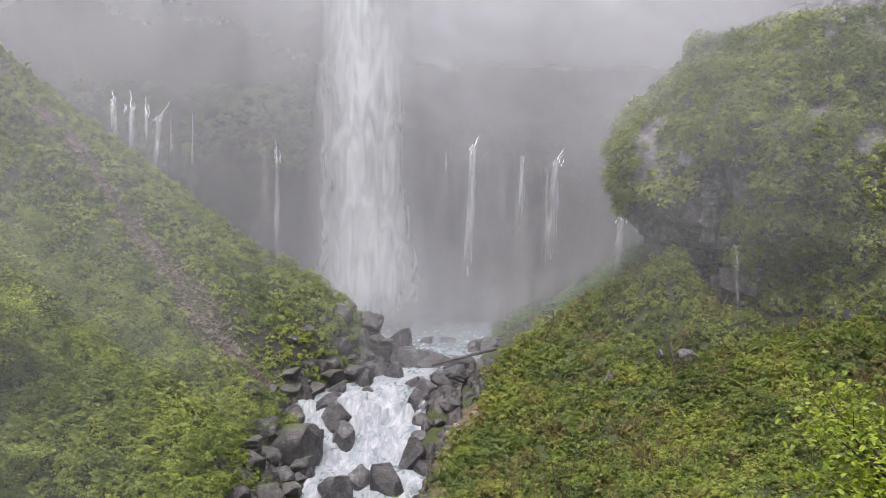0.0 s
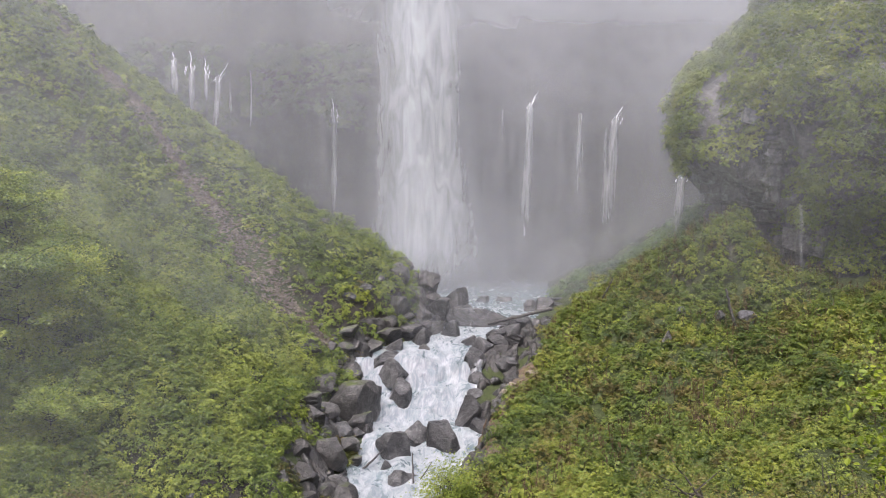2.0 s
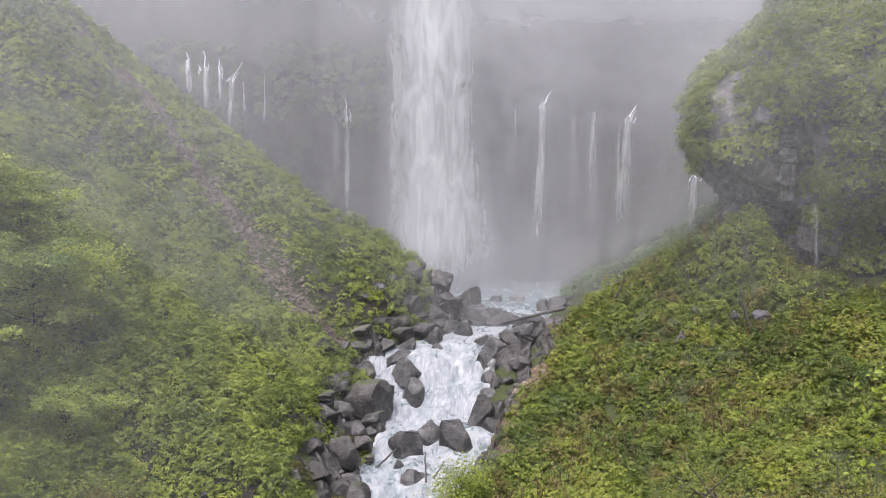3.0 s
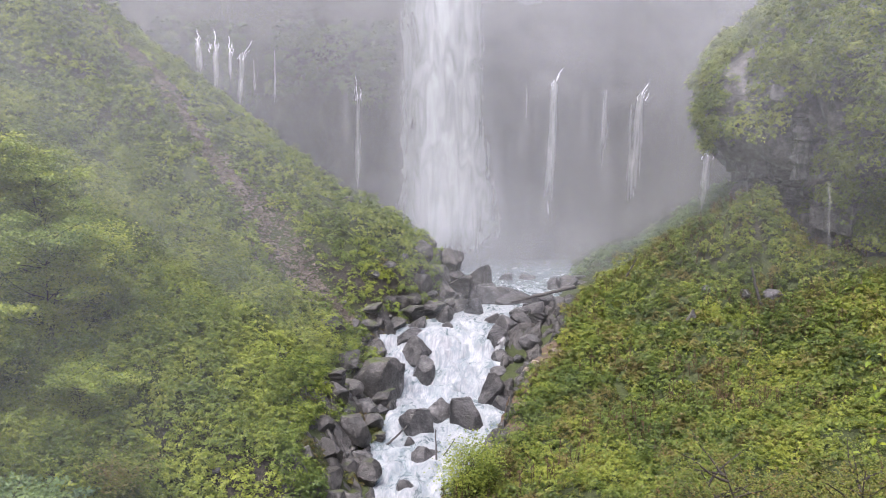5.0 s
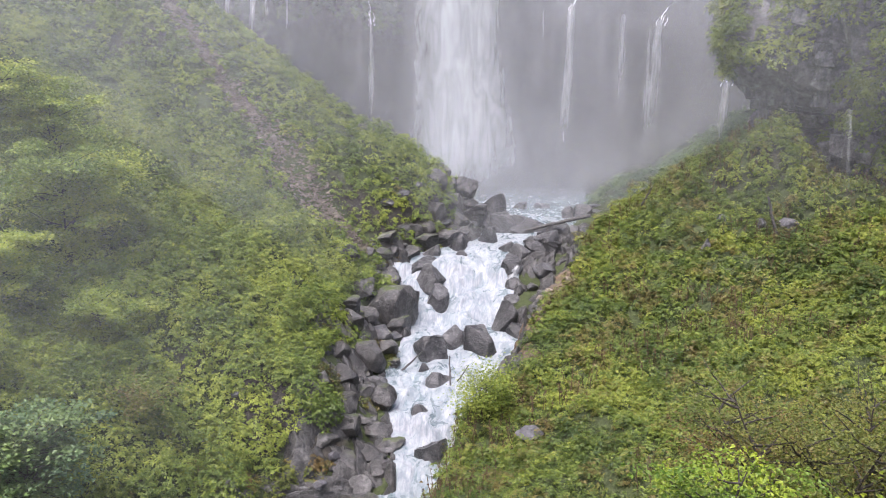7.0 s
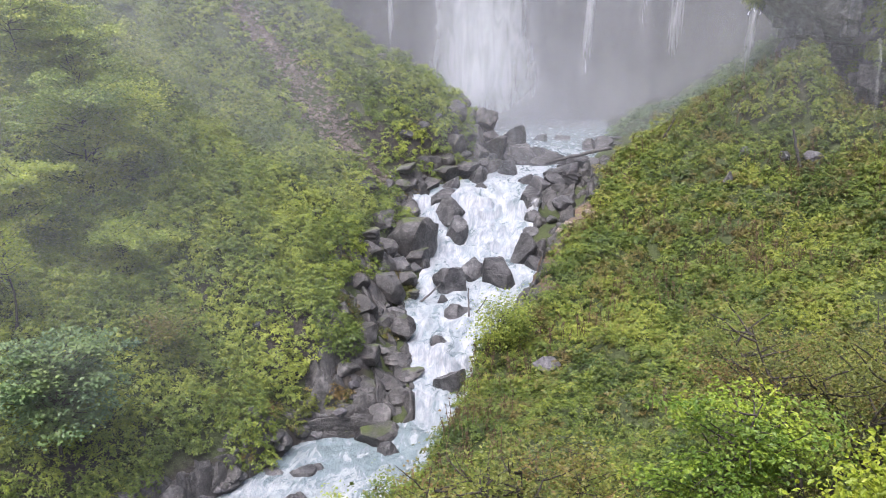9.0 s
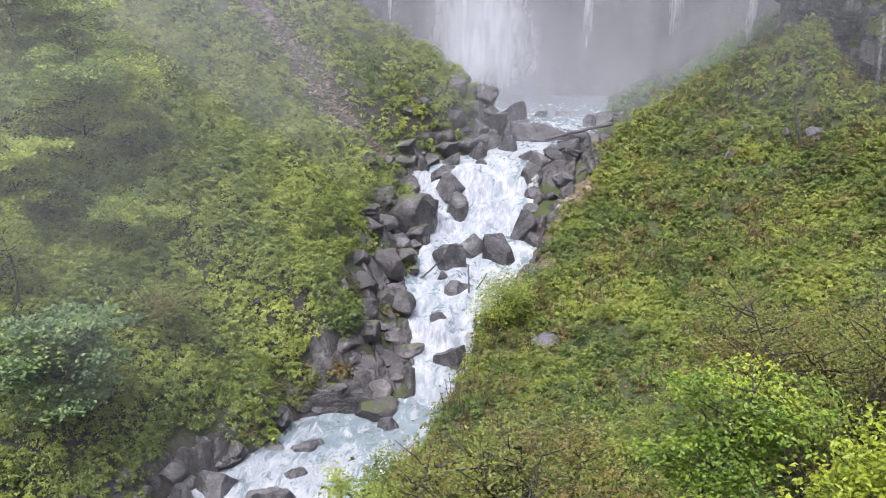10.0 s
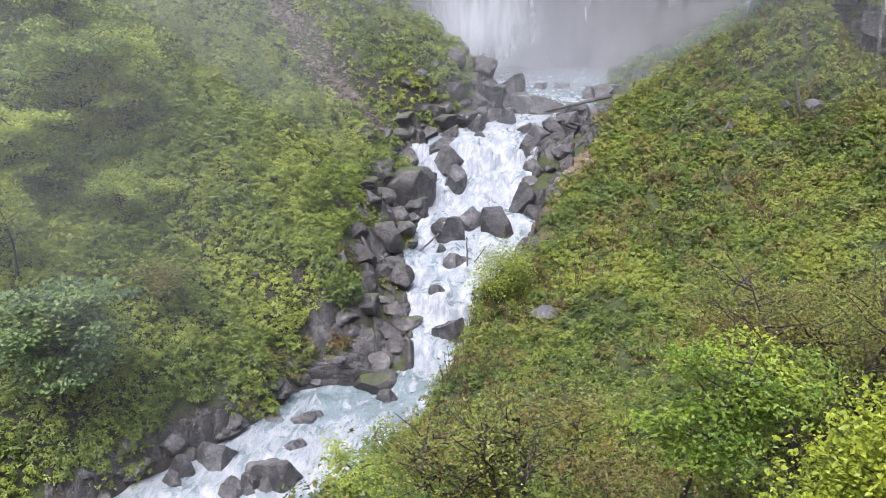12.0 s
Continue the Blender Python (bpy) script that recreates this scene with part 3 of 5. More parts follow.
boulder(-0.8, 95.6, 11.5, 2.1, 1.8, 2.4)
boulder(-2.9, 86.1, 8.5, 2.5, 2.6, 2.9)
boulder(-14.8, 86.2, 9.3, 5.7, 5.7, 5.1)
boulder(-13.4, 83.1, 7.3, 2.9, 2.5, 2.5)
boulder(-14.6, 73.6, 7.3, 2.8, 2.4, 3.2)
boulder(-12.3, 68.2, 5.4, 2.2, 2.1, 2.6)
boulder(-12.3, 66.0, 3.5, 2.6, 2.5, 1.8)
boulder(-14.7, 63.6, 4.9, 2.7, 2.7, 2.0)
boulder(-15.5, 65.9, 5.8, 2.8, 2.8, 1.8)
boulder(-15.7, 61.8, 4.2, 2.1, 1.7, 1.3)
boulder(-14.2, 62.1, 2.6, 3.4, 3.3, 1.9)
boulder(-11.3, 64.4, 2.9, 2.7, 2.6, 1.4)
boulder(-11.9, 61.6, 2.2, 2.2, 2.0, 1.7)
boulder(-17.9, 85.6, 11.1, 3.4, 2.9, 1.8)
boulder(-17.6, 78.9, 10.9, 2.9, 2.7, 1.7)
boulder(-16.6, 76.2, 10.1, 2.5, 2.1, 2.0)
boulder(-13.7, 77.6, 7.1, 2.0, 2.1, 1.6)
boulder(-16.9, 71.9, 8.4, 1.9, 1.9, 1.5)
boulder(-15.7, 68.5, 7.2, 2.6, 2.5, 2.1)
boulder(-17.0, 65.9, 7.7, 1.8, 1.5, 1.8)
boulder(-14.3, 69.2, 5.6, 1.8, 1.9, 1.5)
boulder(-19.8, 88.9, 13.7, 2.6, 2.5, 1.5)
boulder(-18.3, 93.4, 13.3, 1.4, 1.4, 1.1)
boulder(-14.6, 97.9, 12.6, 2.8, 2.9, 1.6)
boulder(-12.0, 97.7, 12.7, 2.5, 2.3, 2.0)
boulder(-10.7, 102.4, 13.3, 3.0, 2.7, 2.6)
boulder(-16.6, 92.7, 10.9, 2.0, 1.9, 1.6)
boulder(-12.5, 112.0, 20.7, 2.9, 2.6, 2.3)
boulder(-9.0, 111.3, 18.7, 3.2, 2.7, 3.1)
boulder(-11.1, 110.3, 19.0, 1.9, 1.7, 2.2)
boulder(-5.7, 112.9, 16.1, 3.7, 3.7, 3.4)
boulder(-8.0, 110.0, 15.3, 3.9, 3.1, 3.3)
boulder(-9.5, 105.6, 15.0, 2.8, 2.2, 2.7)
boulder(-12.4, 106.8, 19.8, 2.8, 2.7, 2.7)
boulder(-12.5, 103.9, 16.5, 3.2, 2.8, 2.7)
boulder(-8.1, 105.7, 13.6, 2.8, 2.6, 2.1)
boulder(-5.7, 105.0, 13.5, 2.7, 2.5, 2.4)
boulder(-2.3, 113.5, 13.9, 5.4, 4.8, 2.5)
boulder(-13.1, 101.3, 14.7, 2.7, 2.8, 2.1)
boulder(-11.4, 101.9, 13.3, 3.6, 3.1, 2.1)
boulder(6.3, 122.6, 14.2, 2.7, 2.5, 2.5)
boulder(1.2, 103.2, 13.2, 3.2, 2.7, 3.1)
boulder(-0.4, 102.1, 12.7, 2.7, 2.6, 2.6)
boulder(3.4, 112.8, 13.1, 2.5, 2.2, 2.0)
boulder(-17.1, 46.3, 0.2, 3.3, 2.9, 2.0)
boulder(-16.2, 45.1, 0.1, 2.4, 2.4, 1.5)
boulder(-17.6, 44.2, 0.2, 1.2, 1.1, 1.3)
boulder(-18.6, 43.9, 0.0, 1.7, 1.6, 1.1)
boulder(-20.9, 47.1, 0.3, 2.8, 2.9, 2.1)
boulder(-22.6, 45.4, 0.4, 1.8, 1.5, 1.7)
boulder(-24.7, 45.0, 0.8, 1.3, 1.1, 0.9)
boulder(-23.0, 44.5, 0.1, 2.0, 1.7, 1.5)
boulder(-22.9, 47.0, 0.3, 1.6, 1.5, 1.2)
boulder(-16.4, 52.6, 0.4, 2.2, 2.1, 1.1)
boulder(-16.2, 49.0, 0.2, 1.8, 1.5, 1.0)
boulder(-12.7, 58.1, 0.8, 3.7, 3.3, 1.7)
boulder(-14.8, 58.8, 1.3, 2.0, 1.7, 1.7)
boulder(-12.7, 59.7, 1.6, 2.0, 1.9, 1.7)
boulder(-16.1, 58.9, 1.7, 1.5, 1.2, 1.3)
boulder(-11.5, 56.2, 0.7, 1.7, 1.6, 1.1)
boulder(-15.6, 91.0, 10.4, 2.2, 2.0, 2.4)
boulder(-17.2, 94.6, 12.6, 2.6, 2.2, 2.0)
boulder(-16.4, 96.2, 12.9, 1.9, 1.8, 1.4)
boulder(-9.2, 100.8, 13.4, 2.6, 2.4, 1.9)
boulder(-12.6, 99.4, 13.4, 2.8, 2.4, 2.2)
boulder(-10.6, 107.6, 17.0, 3.4, 3.0, 3.0)
boulder(-8.6, 112.4, 16.0, 3.2, 3.0, 2.8)
boulder(-6.4, 110.6, 14.6, 3.0, 2.8, 2.4)
boulder(-12.9, 108.4, 20.4, 2.2, 2.0, 2.0)
boulder(-16.0, 92.6, 10.4, 2.0, 2.0, 3.0)
boulder(-4.4, 111.0, 14.2, 4.0, 3.4, 3.2, False)
boulder(-1.0, 110.6, 13.8, 5.4, 2.6, 2.0, False)
boulder(4.8, 123.0, 14.0, 3.0, 2.6, 2.2, False)


def on_left_bank(d, y):
    """A place d metres up the left bank at y."""
    x = float(np.interp(y, Y_BK, X_BK)) - d
    return x, float(ground_height(x, y))


def rock_bank(name, y0, y1, width, place, size, fade, seed, label):
    """A bank of jammed blocks: a fine sheet over the ground, split into uneven tilted blocks with deep joints. place(d, y) gives x; d runs from the water outwards."""
    rng = np.random.RandomState(seed)
    D, Y = np.meshgrid(np.arange(-1.0, width, 0.13), np.arange(y0, y1, 0.13))
    X = place(D, Y)
    n = int((width + 1) * (y1 - y0) / size ** 2)
    sd, sy_ = rng.uniform(-1.5, width + 0.5, n), rng.uniform(y0 - 0.5, y1 + 0.5, n)
    tilt = rng.normal(size=(n, 2)) * 0.28
    rise = rng.uniform(-0.25, 0.45, n) * size
    wd = D + 0.35 * fbm(D, Y, 0, 0.8, 2, seed)
    wy = Y + 0.35 * fbm(D, Y, 5, 0.8, 2, seed + 1)
    near = np.full(D.shape, 1e9)
    second = np.full(D.shape, 1e9)
    which = np.zeros(D.shape, int)
    for i in range(n):
        j0, j1 = np.searchsorted(Y[:, 0], (sy_[i] - 3.4 * size, sy_[i] + 3.4 * size))
        part_d, part_y = wd[j0:j1], wy[j0:j1]
        r = np.hypot(part_d - sd[i], (part_y - sy_[i]) * 0.85)
        a, b, w = near[j0:j1], second[j0:j1], which[j0:j1]
        b[:] = np.where(r < a, a, np.minimum(b, r))
        w[:] = np.where(r < a, i, w)
        a[:] = np.minimum(a, r)
    edge = np.clip((second - near) / 2, 0, 3)
    dome = np.clip(edge / (0.34 * size), 0, 1) ** 0.55
    h = 0.62 * size * dome + rise[which] + (wd - sd[which]) * tilt[which, 0] + (wy - sy_[which]) * tilt[which, 1]
    h = h + 0.10 * fbm(X, Y, 0, 1.7, 4, seed + 3) - 0.35 * size
    ends = np.clip((D + 0.2) / 0.8, 0, 1) * np.clip((fade(Y) - D) / 1.5, 0, 1) * np.clip(np.minimum(Y - y0, y1 - Y) / 1.5, 0, 1)
    Z = ground_height(X, Y) + (h + 0.12) * ends - 0.5 * (1 - ends)
    me = mesh_from(name, np.stack([X, Y, Z], -1).reshape(-1, 3), grid_faces(*D.shape), ROCK_BANK, False)
    return tagged(new(name, me), label, "rock bank", kind="structure")


def left_of_water(d, y):
    return np.interp(y, Y_ST, X_ST) - np.interp(y, Y_ST, W_ST) - d


def right_of_water(d, y):
    return np.interp(y, Y_ST, X_ST) + np.interp(y, Y_ST, W_ST) + d


rock_bank("rock_bank_left", 56, 116, 9.5, left_of_water, 1.25, lambda y: np.interp(y, [56, 60, 66, 80, 90, 97, 105, 112], [5, 9.3, 9, 7.6, 4.2, 3.6, 5.6, 8.0]), 140,
          "jammed dark wet rocks with moss along the stream")
rock_bank("rock_bank_pool", 38, 57.5, 4.0, left_of_water, 0.95, lambda y: np.interp(y, [38, 50, 57], [2.6, 2.8, 3.6]), 144,
          "dark broken rock wall over the wide pool")
rock_bank("rock_bank_right", 61, 112, 9.0, right_of_water, 1.2,
          lambda y: np.clip(np.interp(y, Y_SP, X_SP) - np.interp(y, Y_ST, X_ST) - np.interp(y, Y_ST, W_ST) + 1.6, 1.0, 8.5), 148,
          "jammed dark wet rocks under the soil bluff")
# single boulders on the rocky toe of the left bank
rng = np.random.RandomState(11)
for i in range(80):
    y = rng.uniform(60, 114)
    d = abs(rng.normal(0, 1)) * np.interp(y, [57, 75, 95, 105, 114], [3.4, 3.4, 2.6, 4.0, 4.0]) + 0.3
    x, z = on_left_bank(d, y)
    s = 0.8 + 2.4 * rng.rand() ** 2.2
    boulder(x, y, z + s * 0.08, s, s * rng.uniform(0.7, 1.1), s * rng.uniform(0.4, 0.75), rng.rand() < 0.5, "boulders of the left bank")
for i in range(26):
    y = rng.uniform(40, 57)
    x, z = on_left_bank(rng.uniform(-0.3, 1.6), y)
    s = rng.uniform(0.6, 1.6)
    boulder(x, y, z + 0.1, s, s * rng.uniform(0.7, 1.1), s * rng.uniform(0.5, 0.8), rng.rand() < 0.3, "boulders of the left bank")
for i in range(16):
    y = rng.uniform(41, 60)
    x, z = on_left_bank(rng.uniform(-0.2, 0.9), y)
    s = rng.uniform(1.0, 2.0)
    boulder(x, y, z - 0.3, s, s * rng.uniform(0.7, 1.1), s * rng.uniform(0.6, 0.9), rng.rand() < 0.6, "boulders of the left bank")
# rocks in the wide water below the narrows
boulder(-16.4, 45.5, 0.7, 3.3, 2.6, 2.1, False)
boulder(-18.7, 44.1, 0.2, 1.7, 1.4, 1.3, False)
boulder(-17.7, 44.6, 0.3, 1.4, 1.1, 1.3, False)
boulder(-18.8, 52.4, 0.2, 2.2, 1.8, 0.9, False)
boulder(-16.0, 53.3, 0.4, 1.6, 1.3, 0.9, False)
boulder(-16.1, 49.6, 0.2, 1.6, 1.3, 0.9, False)
# the right bank under the bluff
for i in range(24):
    y = rng.uniform(62, 110)
    side = float(np.interp(y, Y_ST, X_ST) + np.interp(y, Y_ST, W_ST))
    x = side + rng.uniform(-0.4, max(0.8, 0.55 * (float(np.interp(y, Y_SP, X_SP)) - side)))
    s = rng.uniform(1.0, 3.0)
    boulder(x, y, float(ground_height(x, y)) + 0.5, s, s * 0.9, s * rng.uniform(0.6, 0.9), False, "boulders of the right bank")
# rocks in the spray of the basin
for i in range(14):
    x, y = rng.uniform(-14, 16), rng.uniform(117, 134)
    s = rng.uniform(2.2, 5.0)
    boulder(x, y, 13.7, s, s * 0.8, s * 0.42, False, "boulders of the basin")


# ------------------------------------------------------------------ leaves
def leaf_arrays(centre, normal, length, width, rng, shape="diamond"):
    """Leaves: pointed ones of one face, or ovate ones folded along the midrib."""
    n = len(centre)
    a = rng.normal(size=(n, 3))
    t = a - normal * np.sum(a * normal, 1, keepdims=True)
    t /= np.linalg.norm(t, axis=1, keepdims=True) + 1e-9
    b = np.cross(normal, t)
    length, width = length[:, None], width[:, None]
    fold = normal * width * 0.22
    base, tip = centre - t * length * 0.5, centre + t * length * 0.5 - fold
    if shape == "ovate":
        v = np.stack([base, centre - t * length * 0.22 + b * width * 0.46 + fold * 0.7, centre + t * length * 0.16 + b * width * 0.42 + fold * 0.5, tip,
                      centre + t * length * 0.16 - b * width * 0.42 + fold * 0.5, centre - t * length * 0.22 - b * width * 0.46 + fold * 0.7], 1)
        f = np.array([[0, 1, 2, 3], [0, 3, 4, 5]])
        return v.reshape(-1, 3), (np.arange(n)[:, None, None] * 6 + f[None]).reshape(-1, 4)
    v = np.stack([base - fold * 0.4, centre + b * width * 0.5 + t * length * 0.06, tip, centre - b * width * 0.5 + t * length * 0.06], 1)
    return v.reshape(-1, 3), np.arange(n * 4).reshape(n, 4)


def leaf_mesh(name, v, f, tone, mat):
    me = mesh_from(name, v, f, mat, False)
    attribute(me, "tone", np.repeat(tone, len(v) // len(tone)))
    return me


def clump_leaves(centres, axes, radii, flat, per, size, rng):
    """Shrubs: small rosettes of leaves, tilted to the sky, over domes. axes: the way each dome faces; per: leaves each; size: leaf length for each dome."""
    n = len(centres)
    count = np.maximum(3, per / 8 * np.clip(radii / np.mean(radii), 0.5, 1.7) ** 1.5).astype(int)
    k = np.repeat(np.arange(n), count)
    m = len(k)
    d = rng.normal(size=(m, 3))
    d /= np.linalg.norm(d, axis=1, keepdims=True)
    ax = axes[k]
    s = np.sum(d * ax, 1, keepdims=True)
    d = np.where(s < -0.1, d - 2 * s * ax, d)
    s = np.abs(np.sum(d * ax, 1, keepdims=True))
    lump = fbm(centres[k][:, 0] * 3 + d[:, 0] * 1.6, centres[k][:, 1] * 3 + d[:, 1] * 1.6, d[:, 2] * 1.6, 1.0, 2, 77)[:, None]
    r = radii[k][:, None] * (1 - 0.34 * rng.uniform(0, 1, (m, 1)) ** 1.6) * (1 + 0.24 * lump)
    c = centres[k] + d * r - ax * (s * r * (1 - flat))
    up = d * 0.62 + np.array([0, 0, 0.62]) + rng.normal(size=(m, 3)) * 0.22
    up /= np.linalg.norm(up, axis=1, keepdims=True)
    side = np.cross(up, rng.normal(size=(m, 3)))
    side /= np.linalg.norm(side, axis=1, keepdims=True) + 1e-9
    # eight leaves to a rosette, pointing outwards and drooping a little
    j = np.repeat(np.arange(m), 8)
    q = len(j)
    ang = np.tile(np.arange(8) * 0.785, m) + rng.uniform(-0.45, 0.45, q)
    u, a = up[j], side[j]
    way = a * np.cos(ang)[:, None] + np.cross(u, a) * np.sin(ang)[:, None]
    ln = (size[k[j]] * rng.uniform(0.7, 1.4, q))[:, None]
    out = ln * rng.uniform(0.1, 1.25, (q, 1))
    p = c[j] + way * out + u * (rng.normal(size=(q, 1)) * 0.22 * ln - 0.25 * out ** 2 / (ln + 1e-6) * 0.6)
    nrm = u + way * 0.30 + rng.normal(size=(q, 3)) * 0.22
    nrm /= np.linalg.norm(nrm, axis=1, keepdims=True)
    t = way - nrm * np.sum(way * nrm, 1, keepdims=True)
    b = np.cross(nrm, t) * ln * rng.uniform(0.30, 0.44, (q, 1))
    v = np.stack([p - t * ln * 0.35 - b, p - t * ln * 0.35 + b, p + t * ln * 0.65], 1).reshape(-1, 3)
    # one tone for the shrub, and a little of each rosette's own
    tone = 0.5 * rng.uniform(0, 1, n)[k[j]] + 0.5 * rng.uniform(0, 1, m)[j]
    return v, np.arange(q * 3).reshape(q, 3), tone


def slope_normal(x, y, e=0.8):
    gx_ = (land(x + e, y) - land(x - e, y)) / (2 * e)
    gy_ = (land(x, y + e) - land(x, y - e)) / (2 * e)
    n = np.stack([-gx_, -gy_, np.ones_like(gx_)], -1)
    n /= np.linalg.norm(n, axis=-1, keepdims=True)
    return n


# the bare gully of loose stones down the left slope
GULLY_X = [-60, -44.7, -37.3, -31.8, -26.9, -22.4, -18.5]
GULLY_Y = [112, 105.7, 101.2, 98.6, 95.4, 93.6, 93.0]
GULLY_W = [1.1, 1.1, 1.1, 1.5, 3.0, 1.3, 0.8]


def gully(x, y):
    """How far inside the gully, from 0 outside to 1 on its line."""
    c, w = np.interp(x, GULLY_X, GULLY_Y), np.interp(x, GULLY_X, GULLY_W)
    return np.clip(1.3 - np.abs(y - c + 0.6 * fbm(x, y, 0, 0.6, 2, 8)) / w, 0, 1) * (x > -62) * (x < -18)


def bank_left(y):
    return np.interp(y, Y_BK, X_BK)


def loose_stones(name, x, y, size, mat, seed, label):
    """Many small broken stones, joined."""
    rng = np.random.RandomState(seed)
    unit = np.array([[-1, -1, -.6], [1, -1, -.6], [1, 1, -.6], [-1, 1, -.6], [-.7, -.8, .6], [.8, -.6, .5], [.6, .8, .7], [-.8, .7, .5]]) * 0.5
    quads = np.array([[0, 3, 2, 1], [4, 5, 6, 7], [0, 1, 5, 4], [1, 2, 6, 5], [2, 3, 7, 6], [3, 0, 4, 7]])
    n = len(x)
    a, b = rng.uniform(0, 6.283, n), rng.uniform(-0.5, 0.5, n)
    v = np.repeat(unit[None], n, 0) * (size * rng.uniform(0.5, 1.5, n))[:, None, None] * rng.uniform(0.6, 1.3, (n, 8, 3))
    v[:, :, 2] *= 0.6
    c, s = np.cos(a)[:, None], np.sin(a)[:, None]
    v[:, :, 0], v[:, :, 1] = v[:, :, 0] * c - v[:, :, 1] * s, v[:, :, 0] * s + v[:, :, 1] * c
    v[:, :, 2] += v[:, :, 0] * b[:, None]
    v += np.stack([x, y, ground_height(x, y) + size * 0.1], -1)[:, None]
    f = quads[None] + (np.arange(n) * 8)[:, None, None]
    return tagged(new(name, mesh_from(name, v.reshape(-1, 3), f.reshape(-1, 4), mat, False)), label, "stones", kind="stuff")


SCREE = rock_material("scree_stone", (0.05, 0.040, 0.031), (0.17, 0.14, 0.113), MOSS, -0.15, 0.75)
rng = np.random.RandomState(19)
tx = rng.uniform(-60, -18.5, 4200)
ty = np.interp(tx, GULLY_X, GULLY_Y) + rng.normal(size=4200) * np.interp(tx, GULLY_X, GULLY_W) * 0.8
loose_stones("scree", tx, ty, 0.34, SCREE, 20, "loose brown and grey stones in a bare gully")


def undergrowth(name, count, xr, yr, keep, mat, seed, per, label, leaf=0.0027, r_range=(0.5, 1.7), tall=1.0):
    rng = np.random.RandomState(seed)
    x, y = rng.uniform(*xr, count), rng.uniform(*yr, count)
    if tall > 1.2:  # single bushes keep their distance
        gap = math.sqrt((xr[1] - xr[0]) * (yr[1] - yr[0]) / count)
        x, y = np.meshgrid(np.arange(*xr, gap), np.arange(*yr, gap))
        x, y = (c.ravel() + rng.uniform(-0.42, 0.42, x.size) * gap for c in (x, y))
    ok = keep(x, y, rng)
    x, y = x[ok], y[ok]
    z = ground_height(x, y)
    far = np.sqrt(x * x + y * y + (z - 30) ** 2)
    big = 0.5 + 0.5 * fbm(x, y, 0, 0.12, 2, seed)
    r = rng.uniform(*r_range, len(x)) * (0.55 + 0.65 * np.clip(big, 0, 1.2)) * np.clip(far / 70, 0.8, 1.1)
    r = r * np.where(x < -8, np.interp(y, [80, 96], [1.0, 0.5]), 1.0)
    n = slope_normal(x, y)
    ax = n * 0.7 + np.array([0, 0, 0.6])
    ax /= np.linalg.norm(ax, axis=1, keepdims=True)
    v, f, tone = clump_leaves(np.stack([x, y, z - 0.1], -1) + ax * 0.05, ax, r, tall, per, np.clip(leaf * far * np.interp(far, [70, 105], [1.0, 0.78]), 0.11, 0.5), rng)
    ob = new(name, leaf_mesh(name, v, f, tone, mat))
    return tagged(ob, label, "undergrowth", kind="stuff")


def keep_left(x, y, rng):
    rocky = np.interp(y, [30, 42, 50, 57, 60, 66, 80, 90, 97, 105, 112], [0.2, 0.3, 0.8, 1.8, 3.6, 4.8, 4.4, 1.6, 0.9, 2.4, 4.4])
    d = bank_left(y) - x - rocky + 1.6 * fbm(x, y, 0, 0.3, 3, 31)
    bare = fbm(x, y, 0, 0.16, 3, 90) > 1.35
    return (d > 0) & (x > -0.76 * y - 2) & (gully(x, y) < 0.35) & ~bare & (y < 123) & (rng.rand(len(x)) < np.clip(d + 0.4, 0, 1))


def keep_right(x, y, rng):
    xe = np.interp(y, Y_SP, X_SP)
    line = 1.0 + np.interp(y, [20, 50, 76, 81.5, 86, 91, 100, 110], [90, 88, 60, 42, 32, 28, 25, 24])
    bare = fbm(x, y, 0, 0.22, 3, 95) > 1.5
    edge = np.interp(y, [56, 61, 65, 80, 86], [-1.5, 0.8, 1.5, 1.5, -0.4])
    return (x > xe + edge + 0.7 * fbm(x, y, 0, 0.5, 2, 33)) & (x < line) & ~bare & (np.hypot(x * 0.8, y) > 14) & (x < y * 0.54 + 4) & (x > -y * 0.25 - 3)


undergrowth("herbs_left", 8000, (-78, -8), (34, 123), keep_left, LEAF_LEFT, 50, 46,
            "low green herbs between the shrubs of the slope", 0.0026, (0.5, 1.0), 1.1)
undergrowth("shrubs_left", 2000, (-78, -8), (34, 123), keep_left, LEAF_LEFT, 51, 380,
            "dense rounded green shrubs over the wet slope", 0.0024, (0.9, 2.1), 1.4)
undergrowth("shrubs_near_left", 700, (-52, -14), (36, 70), keep_left, LEAF_LEFT, 57, 440,
            "dense leafy green bushes on the near slope across the stream", 0.0026, (0.6, 1.3), 1.5)
undergrowth("herbs_far_left", 3600, (-78, -8), (88, 123), keep_left, LEAF_LEFT, 56, 52,
            "carpet of low green plants beyond the gully", 0.0024, (0.7, 1.3), 0.8)
undergrowth("herbs_near_left", 3400, (-48, -12), (36, 72), keep_left, LEAF_LEFT, 58, 60,
            "low green herbs covering the soil of the near bank", 0.0027, (0.4, 0.9), 1.1)
def keep_bank(x, y, rng):
    d = bank_left(y) - x
    return (d > 0.4) & (d < 7.0) & (fbm(x, y, 0, 0.35, 3, 92) > 0.25) & (gully(x, y) < 0.35)


